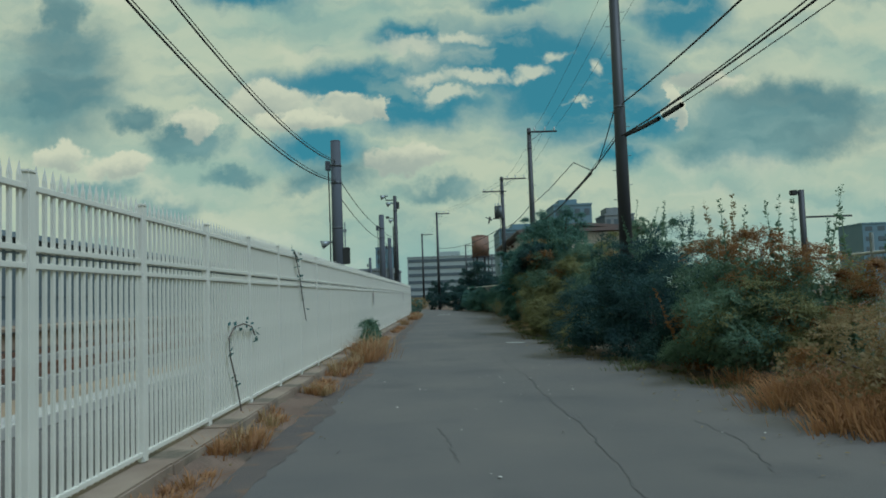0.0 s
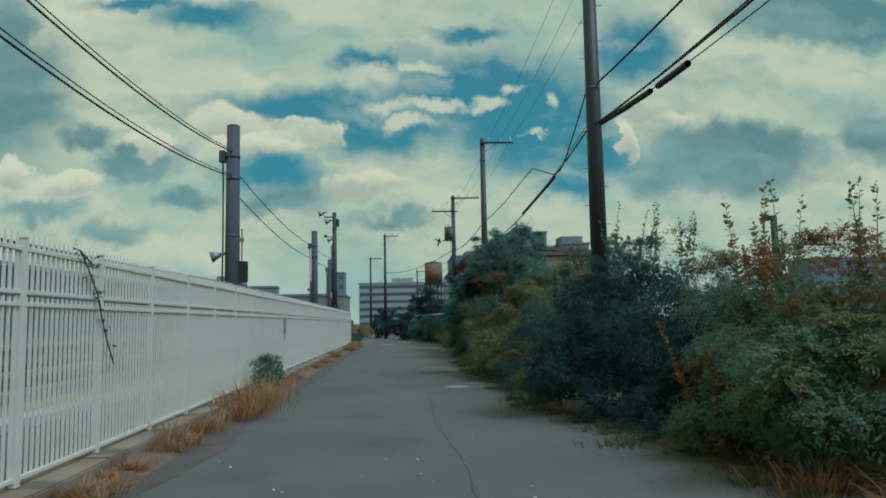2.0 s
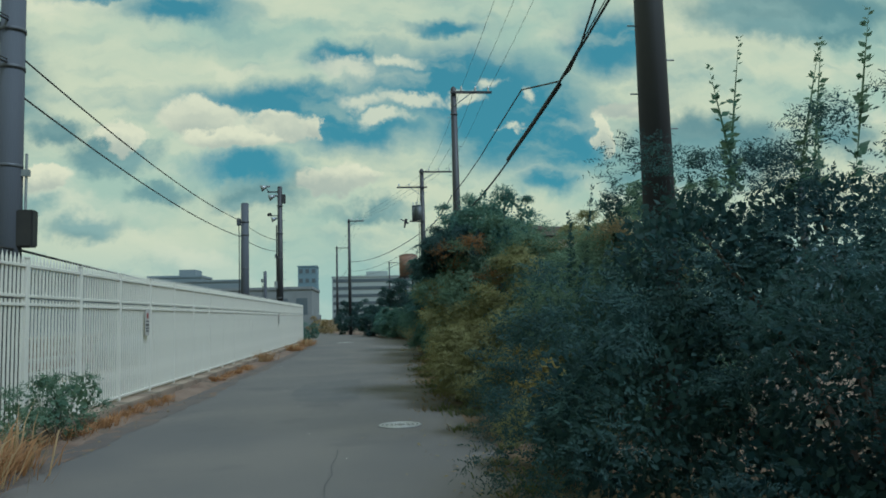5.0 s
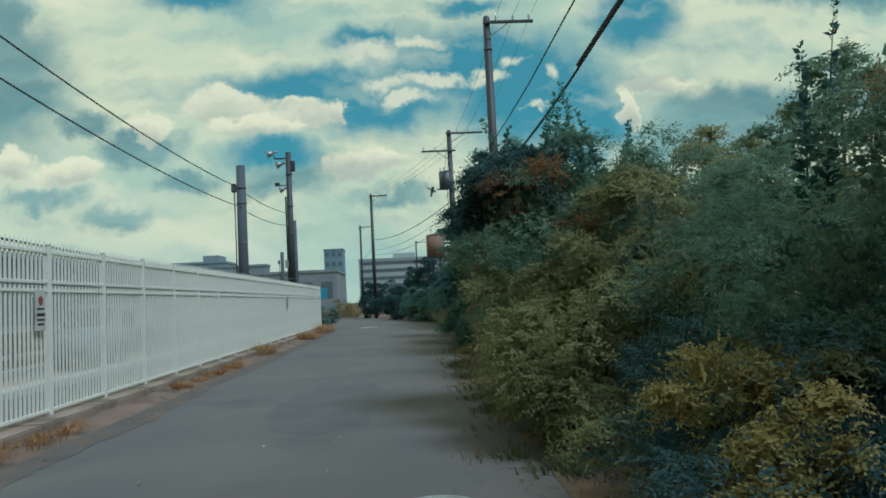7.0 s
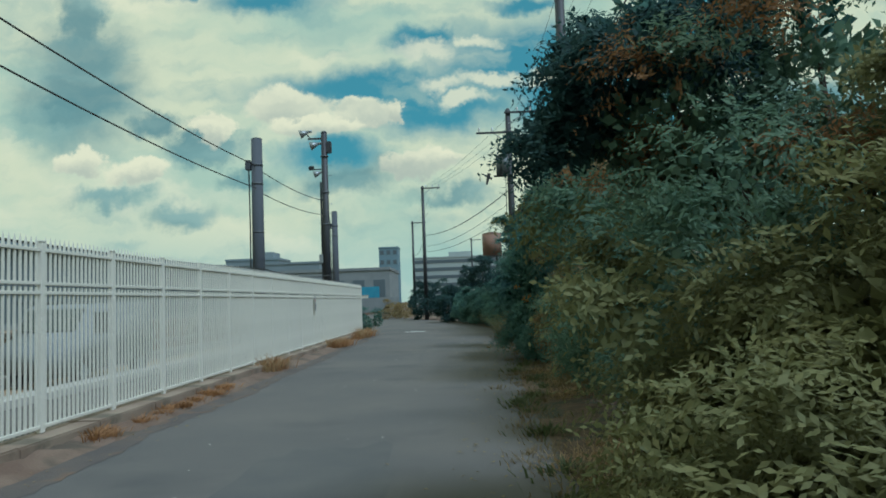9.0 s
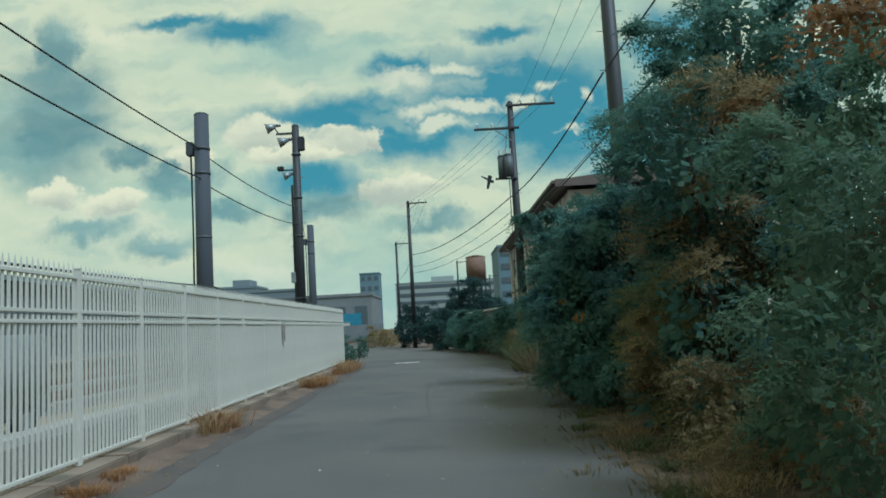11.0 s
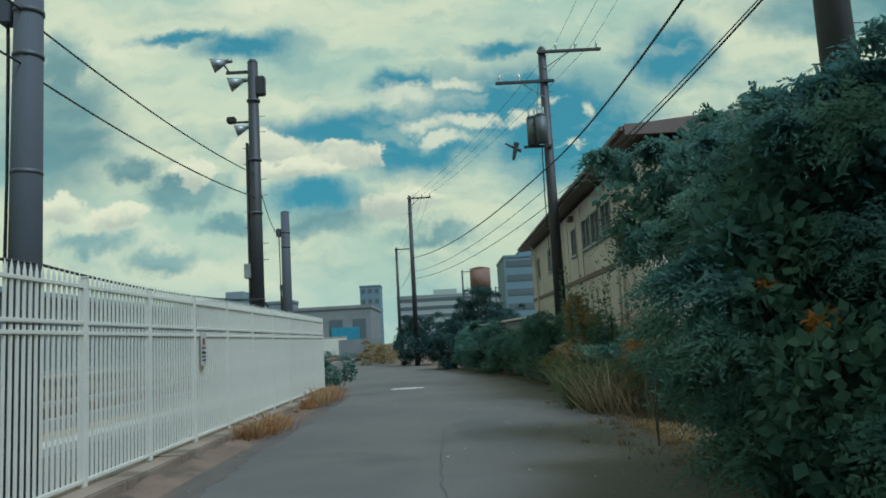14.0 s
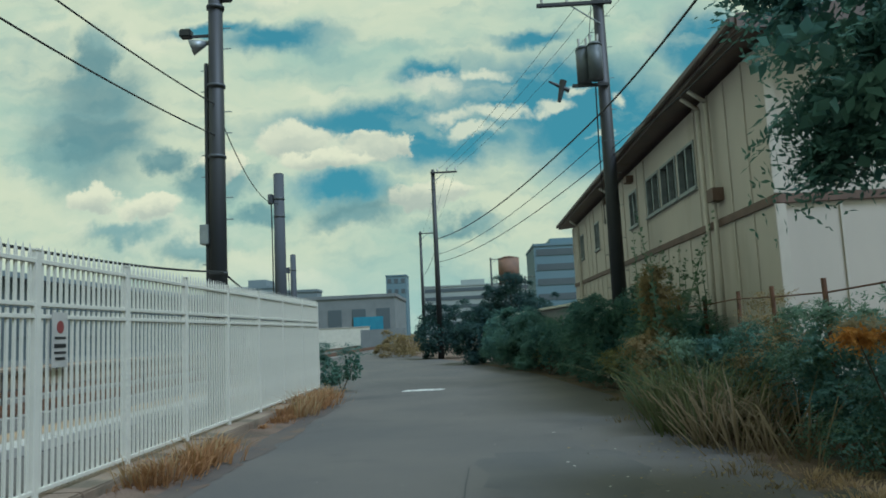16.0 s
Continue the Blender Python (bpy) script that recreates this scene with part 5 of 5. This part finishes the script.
bush("tree", "tall tree with browning leaves beside the lane", lobes_of([(5.9, 39.4, 5.1, 1.2, 1.2, 0.9), (6.9, 39.2, 5.2, 1.2, 1.3, 1.1), (5.06, 39.12, 1.51, 0.85, 1.2, 1.42), (5.33, 39.21, 3.4, 1.03, 1.2, 1.23), (5.96, 39.67, 4.44, 1.22, 1.4, 0.85), (4.7, 38.37, 3.21, 0.66, 0.9, 0.66), (7.05, 38.93, 4.25, 1.41, 1.6, 1.13), (6.69, 38.37, 2.27, 1.41, 1.6, 1.89), (6.87, 40.79, 4.63, 1.22, 1.3, 0.66), (4.61, 40.23, 0.66, 0.56, 0.9, 0.76), (5.78, 41.16, 3.97, 0.94, 1.1, 0.76), (5.15, 42.47, 4.63, 0.47, 0.6, 0.38), (5.78, 42.37, 5.01, 0.85, 0.9, 0.66), (6.78, 42.09, 5.48, 1.03, 1.0, 0.66), (6.33, 40.7, 1.51, 1.03, 1.2, 1.51), (7.59, 40.23, 2.27, 1.32, 1.4, 1.89), (6.42, 41.35, 3.21, 0.94, 1.0, 0.76)]), 15500, LEAF_DARK, 101, category="tree",
     extra=[("brown_leaves", greenery("brown_leaves", [(5.06, 39.12, 1.7, 0.89, 1.2, 1.42), (5.6, 39.3, 3.5, 1.13, 1.3, 1.23)], 3200, LEAF_BROWN, 102, leaf=0.085, core=0), "browning leaves"), ("rusty_foliage", greenery("rusty_foliage", [(5.42, 38.93, 3.5, 0.85, 0.9, 0.66), (5.78, 39.86, 4.44, 0.75, 0.9, 0.47), (4.97, 38.93, 1.13, 0.75, 1.0, 0.85), (4.97, 40.05, 2.46, 0.38, 0.5, 0.28), (6.14, 42.09, 3.21, 0.66, 0.6, 0.38)], 700, LEAF_ORANGE, 103, leaf=0.085, core=0), "patches of rusty foliage")], leaf=0.11, length=0.48, stem=0.13, core=0.18)
bush("brush", "dry brown brush with rusty leaves at the lane edge", lobes_of([(4.79, 37.72, 0.43, 0.61, 0.8, 0.52), (5.51, 37.07, 0.57, 0.85, 0.9, 0.71), (5.06, 36.33, 0.38, 0.66, 0.8, 0.47), (6.51, 36.7, 0.76, 0.94, 1.0, 0.85)]), 3000, LEAF_BROWN, 105, leaf=0.07, length=0.34,
     extra=[("rusty_leaves", greenery("rusty_leaves", [(4.97, 37.53, 0.57, 0.56, 0.7, 0.47), (5.6, 36.98, 0.85, 0.66, 0.7, 0.47)], 420, LEAF_ORANGE, 106, leaf=0.07, core=0, clump=0.2), "rusty leaves"), ("green_foliage", greenery("green_foliage", [(5.51, 37.26, 0.66, 0.85, 0.9, 0.71)], 900, LEAF_DARK, 107, leaf=0.07, core=0), "green foliage")])
bush("brush", "olive and tan brush at the foot of the tall tree", lobes_of([(4.75, 39.6, 0.4, 0.5, 0.7, 0.5), (5.0, 40.6, 0.9, 0.5, 0.7, 0.8), (5.3, 41.2, 1.8, 0.5, 0.6, 0.7), (5.5, 40.2, 0.7, 0.6, 0.7, 0.7), (5.1, 42.3, 0.7, 0.45, 0.6, 0.7), (5.5, 42.7, 1.7, 0.5, 0.6, 0.8), (5.2, 43.0, 0.4, 0.5, 0.6, 0.45)]), 4300, LEAF_OLIVE, 108, leaf=0.07, length=0.36,
     extra=[("tan_leaves", greenery("tan_leaves", [(4.8, 39.8, 0.6, 0.5, 0.7, 0.5), (5.1, 40.8, 1.3, 0.5, 0.6, 0.8)], 800, LEAF_BROWN, 109, leaf=0.07, core=0, clump=0.22), "tan leaves"),
            ("leafy_shoot", shoots("leafy_shoot", [(4.7 + 0.12 * i, 39.8 + 0.4 * math.sin(i * 2.3), 0.5) for i in range(7)], 1.1, LEAF_OLIVE, 110, leaf=0.08, per=60, lean=0.35), "arching shoots")])
bush("tree", "drooping dark green tree with feathered leaves by the building", lobes_of([(5.0, 46.4, 0.5, 0.9, 0.9, 0.7), (5.9, 47.2, 0.5, 0.9, 0.9, 0.75), (4.5, 45.2, 0.45, 0.6, 0.8, 0.6), (6.6, 45.8, 0.7, 0.9, 0.9, 0.9), (4.55, 43.9, 0.5, 0.7, 0.8, 0.65), (5.3, 43.2, 0.6, 0.8, 0.8, 0.8), (4.42, 43.86, 1.04, 0.85, 1.0, 0.94), (4.33, 44.98, 2.27, 0.8, 1.1, 0.76), (4.88, 44.79, 3.12, 0.89, 1.0, 0.66), (4.06, 44.42, 1.7, 0.52, 0.7, 0.47), (5.33, 46.26, 3.21, 1.22, 1.1, 0.94), (4.79, 46.26, 1.7, 0.89, 1.0, 1.23), (5.87, 44.88, 2.27, 1.13, 1.3, 1.7), (6.14, 47.55, 3.69, 1.13, 1.1, 0.76), (5.96, 43.4, 1.51, 1.03, 1.1, 1.32), (5.87, 44.79, 3.21, 1.03, 1.1, 0.76)]), 15500, LEAF_DARK, 111, category="tree",
     extra=[("hanging_branch", greenery("hanging_branch", [(4.2, 49.24, 3.73, 0.47, 0.5, 0.15), (4.47, 49.11, 3.26, 0.47, 0.5, 0.15), (4.7, 49.11, 2.79, 0.42, 0.5, 0.13), (4.7, 49.49, 4.16, 0.75, 0.7, 0.28), (5.33, 49.49, 3.5, 0.75, 0.7, 0.57), (5.51, 49.49, 4.44, 0.85, 0.8, 0.47), (5.15, 48.2, 3.78, 0.75, 0.7, 0.38), (6.14, 48.85, 4.35, 0.85, 0.9, 0.57)], 1600, LEAF_DARK, 113, leaf=0.165, length=0.8, pairs=8, droop=0.6, core=0.15, clump=0.2, slim=0.36, per=16), "branches of bold compound leaves hanging over the lane"),
            ("drooping_spray", greenery("drooping_spray", [(3.88, 44.6, 2.6, 0.38, 0.4, 0.11), (3.79, 44.7, 2.08, 0.33, 0.4, 0.11), (4.15, 44.51, 3.21, 0.47, 0.4, 0.13), (4.7, 44.7, 3.78, 0.56, 0.5, 0.17), (3.88, 43.95, 1.23, 0.33, 0.4, 0.11), (5.33, 44.51, 3.97, 0.56, 0.5, 0.17)], 420, LEAF_DEEP, 114, leaf=0.15, length=0.9, pairs=10, droop=0.6, core=0, clump=0.2, slim=0.32, per=10), "long drooping feathered sprays"),
            ("orange_spray", greenery("orange_spray", [(4.37, 43.83, 1.68, 0.10, 0.10, 0.08), (4.07, 44.23, 1.93, 0.07, 0.07, 0.06)], 80, LEAF_GOLD, 112, leaf=0.09, length=0.16, core=0, clump=0.07, per=14), "single branches turned orange")],
     leaf=0.115, length=0.7, pairs=8, droop=0.55, stem=0.10, slim=0.34)
bush("bush", "low green bush among tall grass", lobes_of([(5.06, 56.82, 0.66, 0.75, 1.2, 0.85), (5.24, 58.57, 0.76, 0.75, 1.1, 0.85), (6.14, 52.54, 0.76, 0.85, 1.2, 1.04)]), 2600, LEAF_MID, 121,
     extra=[("leafy_shoot", shoots("leafy_shoot", [(4.97 + 0.15 * i, 57.41 + 0.5 * math.sin(i * 2.0), 1.13) for i in range(7)], 1.9, LEAF_MID, 122, leaf=0.12), "tall weed stalks")], leaf=0.09)
def hedge_x(y):
    return 5.40 - 0.105 * (y - 61) - 0.0035 * (y - 61) ** 2


bush("hedge", "long overgrown hedge along the building plot", lobes_of([(hedge_x(60.6 + i * 1.45), 60.6 + i * 1.45, 1.05 + 0.25 * math.sin(i * 1.7), 0.8 + 0.2 * math.sin(i * 2.9), 0.95, 1.15 + 0.25 * math.sin(i * 2.3)) for i in range(13)]), 9000, LEAF_DARK, 131, category="hedge",
     extra=[("light_leaves", greenery("light_leaves", [(hedge_x(y) - 0.1, y, 1.3, 0.85, 0.9, 0.9) for y in (60.42, 70.43, 69.94)], 900, LEAF_OLIVE, 132, leaf=0.11, core=0), "lighter yellowing leaves")], leaf=0.11)
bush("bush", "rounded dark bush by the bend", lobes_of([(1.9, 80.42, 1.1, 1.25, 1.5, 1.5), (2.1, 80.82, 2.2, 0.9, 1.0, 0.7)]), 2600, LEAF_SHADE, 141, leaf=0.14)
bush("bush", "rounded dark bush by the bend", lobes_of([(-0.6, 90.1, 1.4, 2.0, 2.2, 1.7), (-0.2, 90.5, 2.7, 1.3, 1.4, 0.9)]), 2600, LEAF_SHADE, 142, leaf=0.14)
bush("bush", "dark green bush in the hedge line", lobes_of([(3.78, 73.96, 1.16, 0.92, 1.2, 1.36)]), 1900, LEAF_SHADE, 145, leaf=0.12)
bush("bush", "dark green bush in the hedge line", lobes_of([(5.06, 62.24, 1.04, 0.85, 1.0, 1.23)]), 1900, LEAF_DARK, 146, leaf=0.11)
bush("brush", "brown and green brush overgrowing the wire fence", lobes_of([(6.05, 50.79, 0.76, 0.66, 0.9, 0.94), (5.87, 52.54, 0.85, 0.56, 1.0, 1.04), (5.96, 54.29, 0.85, 0.56, 1.0, 0.94), (5.87, 56.04, 0.76, 0.56, 1.0, 0.94), (5.78, 57.79, 0.85, 0.56, 1.0, 1.04)]), 5200, LEAF_DARK, 149, leaf=0.075, length=0.34,
     extra=[("brown_foliage", greenery("brown_foliage", [(5.96, 50.98, 0.94, 0.66, 0.9, 0.94), (5.87, 54.29, 1.04, 0.56, 1.2, 0.85)], 1100, LEAF_BROWN, 150, leaf=0.075, core=0), "browning foliage")])
bush("weed", "tall weed with golden flower sprays at the lane edge", lobes_of([(4.35, 48.7, 1.50, 0.16, 0.18, 0.05), (4.15, 48.8, 1.43, 0.14, 0.14, 0.05), (4.55, 48.6, 1.56, 0.12, 0.14, 0.05)]), 150, LEAF_GOLD, 153, category="weed", leaf=0.07, length=0.2, core=0, clump=0.07, per=12, stem=0.012)
bush("shrub", "tall brownish weed shrub in front of the pole", lobes_of([(4.7, 56.82, 0.85, 0.42, 0.6, 0.85), (4.79, 57.11, 1.98, 0.28, 0.35, 0.76)]), 700, LEAF_BROWN, 147, category="shrub", leaf=0.09, clump=0.22,
     extra=[("leafy_shoot", shoots("leafy_shoot", [(4.51 + 0.12 * i, 56.82 + 0.3 * math.sin(i * 2.0), 1.32) for i in range(6)], 1.9, LEAF_MID, 148, leaf=0.12), "tall leafy stalk")])
bush("bush", "brownish scrub by the bend", lobes_of([(-3.0, 97.1, 0.8, 1.8, 3.0, 1.2), (-4.5, 103.1, 0.8, 1.6, 3.0, 1.2)]), 1500, LEAF_BROWN, 143, leaf=0.14)
bush("tree", "dark rounded tree behind the hedge", lobes_of([(5.40, 112.09, 4.32, 2.30, 2.40, 2.13), (3.60, 112.09, 3.02, 1.60, 2.20, 1.67), (8.00, 113.09, 3.17, 2.20, 2.40, 1.82), (5.60, 112.09, 1.87, 2.60, 2.40, 1.82)]), 6500, LEAF_SHADE, 144, category="tree", leaf=0.18, length=0.6, stem=0.15, core=0.5, clump=0.5)
t = thing("plot_wall", 6.35, 76.0, 0.0, "low plot wall with white coping behind the hedge", "wall", "", "structure", turn=6)
part("wall_panel", boxes((0, 0.15, 0, 30, -0.01, 2.55)), SHED_GREY, t)
part("coping", boxes((-0.2, 0.4, 0, 30, 2.55, 2.67), bevel=0.02), WHITE_PAINT, t, "white coping")


def creeper(foot, pts, leaves, seed, label):
    """A thin climbing stem on the pickets, with small leaves."""
    t = thing("creeper", 0, 0, 0.0, label, "creeper")
    rope("stem", [foot] + pts, 0.010, "", BARK, t, k=5)
    r = np.random.RandomState(seed)
    P = np.array([pts[r.randint(len(pts))] for _ in range(leaves)], float) + r.normal(0, 0.07, (leaves, 3)) * np.array([0.3, 1, 1])
    A = unit(r.normal(0, 1, (leaves, 3)))
    v, f = leaf_quads(P, A, unit(np.cross(A, r.normal(0, 1, (leaves, 3)))), r.uniform(0.05, 0.10, leaves), r.uniform(0.03, 0.06, leaves))
    tagged(part("leaf_cluster", mesh_np("leaf_cluster", v, f, LEAF_DEEP), None, t), "small dark leaves", "", "", "stuff")


creeper((-2.72, 9.65, 0.2), [(-2.74, 9.5, 0.6), (-2.74, 9.25, 0.95), (-2.74, 9.2, 1.2), (-2.74, 9.45, 1.33), (-2.74, 9.9, 1.36), (-2.74, 10.35, 1.3), (-2.74, 10.5, 1.18)], 26, 5, "thin dark creeper climbing the white pickets")
creeper((-2.74, 14.6, 1.25), [(-2.74, 14.4, 1.5), (-2.74, 14.2, 1.8), (-2.74, 14.05, 2.1), (-2.74, 13.75, 2.4), (-2.74, 13.5, 2.6), (-2.74, 13.9, 2.45)], 34, 6, "dry dark creeper tangled over the fence rails")

# ---- grass and weeds ----
rg = np.random.RandomState(5)


def grass(name, label, spots, mat, seed, **kw):
    tagged(new(name, blades(name, spots, mat, seed, **kw)), label, "grass", "", "stuff")


grass("dry_grass", "rust-coloured dry grass along the kerb", [(-2.32 + rg.normal(0, 0.09), yy + rg.normal(0, 0.4), 0.03, rg.uniform(0.3, 0.8)) for yy in np.arange(2, 63, 0.5) for _ in range(2) if math.sin(yy * 0.55) + math.sin(yy * 0.21 + 1) > 0.2], GRASS_DRY, 1, per=70, height=0.22, spread=0.3, bend=1.3, width=0.007)
KERB_TUFTS = ((-2.25, 7.9, 0.7), (-2.3, 9.6, 0.5), (-2.2, 12.6, 0.5), (-2.25, 15.6, 0.8), (-2.2, 17.2, 0.7), (-2.1, 18.8, 1.2), (-2.15, 19.8, 1.4), (-2.05, 20.7, 1.5), (-2.2, 21.6, 1.3),
              (-2.35, 42.9, 1.1), (-2.3, 43.4, 0.8), (-2.3, 52.0, 0.9), (-2.15, 53.2, 1.1), (-2.3, 54.2, 0.8), (-2.3, 58.6, 1.0), (-2.2, 60.2, 1.2), (-2.3, 61.4, 1.1), (-2.4, 62.8, 1.0))
grass("dry_grass", "clumps of dry orange grass at the kerb", [(x + rg.normal(0, 0.12), y + rg.normal(0, 0.3), 0.03, s * rg.uniform(0.5, 1.2)) for x, y, s in KERB_TUFTS for _ in range(6)], GRASS_DRY, 2, per=60, height=0.34, spread=0.34, bend=0.95, width=0.008)
grass("straw_tuft", "pale straw blades among the kerb grass", [(x + rg.normal(0, 0.12), y + rg.normal(0, 0.3), 0.03, s * rg.uniform(0.5, 1.3)) for x, y, s in KERB_TUFTS for _ in range(3)], GRASS_STRAW, 16, per=45, height=0.42, spread=0.28, bend=0.8, width=0.007)
grass("verge_grass", "pale dry grass fringe under the bushes", [(xx + rg.normal(0, 0.25), yy + rg.normal(0, 0.3), 0.0, rg.uniform(0.4, 1.0)) for yy in np.arange(9, 60, 0.4) for xx in ((4.6 if yy < 15 else 4.0 if yy < 18 else 3.56 if yy < 41 else 4.25 if yy < 52 else 4.65),)], GRASS_TAN, 3, per=36, height=0.13, spread=0.45, bend=1.3, width=0.007)
grass("dry_verge", "tan dry grass and litter on the verge", [(x + rg.normal(0, 0.22), y + rg.normal(0, 0.5), 0.0, rg.uniform(0.4, 1.0)) for x, y in ((3.85, 30.6), (4.0, 31.6), (4.15, 32.6), (4.3, 36.6), (4.5, 37.6), (4.6, 38.6), (4.5, 40.2), (4.8, 49.2), (5.0, 50.2)) for _ in range(7)], GRASS_STRAW, 17, per=60, height=0.13, spread=0.5, bend=1.5, width=0.008)
grass("tall_grass", "tall arching green and straw grass by the plot fence", [(4.85 + rg.normal(0, 0.25), 54.2 + rg.normal(0, 0.9), 0.0, rg.uniform(0.8, 1.3)) for _ in range(16)], GRASS_GREEN, 4, per=34, height=1.05, spread=0.30, bend=1.1, width=0.014)
grass("straw_grass", "drooping straw-coloured grass by the plot fence", [(4.85 + rg.normal(0, 0.25), 54.0 + rg.normal(0, 0.9), 0.0, rg.uniform(0.7, 1.2)) for _ in range(12)], GRASS_TAN, 15, per=26, height=1.0, spread=0.30, bend=1.4, width=0.012)
grass("orange_brush_grass", "thick rust-coloured dry grass beside the lane", [(5.87 + rg.normal(0, 0.55), 8.7 + rg.normal(0, 1.3), 0.0, rg.uniform(0.6, 1.3)) for _ in range(90)], GRASS_DRY, 6, per=130, height=0.42, spread=0.45, bend=1.3, width=0.007)
def fallen_leaves(name, label, rows, mat, seed, size=0.05):
    """Small curled leaves lying flat; rows are (x, y, spread x, spread y, how many)."""
    r = np.random.RandomState(seed)
    P = np.concatenate([np.stack([r.normal(x, sx, n), r.normal(y, sy, n), np.full(n, 0.014)], 1) for x, y, sx, sy, n in rows])
    n = len(P)
    a = r.uniform(0, 6.28, n)
    A = unit(np.stack([np.cos(a), np.sin(a), r.uniform(0, 0.35, n)], 1))
    S = unit(np.stack([-np.sin(a), np.cos(a), r.normal(0, 0.2, n)], 1))
    L = size * r.uniform(0.5, 1.4, n)
    v, f = leaf_quads(P, A, S, L, L * 0.6)
    tagged(new(name, mesh_np(name, v, f, mat)), label, "litter", "", "stuff")


fallen_leaves("fallen_leaf_litter", "scattered brown fallen leaves on the lane edge", [(4.15, 11.6, 0.5, 3, 260), (3.35, 21, 0.5, 3, 220), (3.35, 31.4, 0.5, 5, 400), (3.9, 43, 0.6, 4, 420), (4.25, 50.7, 0.6, 2.2, 360), (-1.9, 30, 0.2, 20, 300)], LEAF_BROWN, 7)
fallen_leaves("pale_litter", "small pale scraps and pebbles scattered on the asphalt", [(1.5, 12, 1.6, 6, 60), (2.8, 50, 0.9, 4, 50), (1.2, 32, 1.6, 9, 50)], PALE_CONCRETE, 8, size=0.045)
grass("verge_weed", "grey-green weeds sprawling onto the asphalt", [(xx + rg.normal(0, 0.2), yy + rg.normal(0, 0.5), 0.0, rg.uniform(0.5, 1.1)) for yy in np.arange(11, 44, 0.55) for xx in ((4.7 if yy < 14.5 else 4.05 if yy < 18 else 3.54 if yy < 38 else 4.05),) if math.sin(yy * 1.3) > -0.4], GRASS_GREEN, 14, per=70, height=0.15, spread=0.42, bend=1.6, width=0.012)
bush("weed", "grey-green branching weed growing from the kerb", lobes_of([(-2.35, 22.6, 0.45, 0.3, 0.5, 0.3), (-2.3, 23.4, 0.62, 0.32, 0.5, 0.4), (-2.25, 24.0, 0.5, 0.3, 0.4, 0.45), (-2.4, 25.0, 0.62, 0.25, 0.5, 0.3)]), 420, LEAF_MID, 151, category="weed", leaf=0.07, stem=0.012, length=0.3, clump=0.16, per=12,
     extra=[("leafy_shoot", shoots("leafy_shoot", [(-2.35 + 0.05 * math.sin(i * 3.1), 22.3 + 0.27 * i, 0.35) for i in range(11)], 0.62, LEAF_MID, 154, leaf=0.06, per=40, lean=0.45), "bare arching shoots")])
bush("weed", "bushy weed at the end of the white fence", lobes_of([(-2.7, 65.2, 0.55, 0.4, 0.5, 0.55), (-2.1, 65.6, 0.7, 0.35, 0.4, 0.55)]), 500, LEAF_DARK, 152, category="weed", leaf=0.09, stem=0.02)
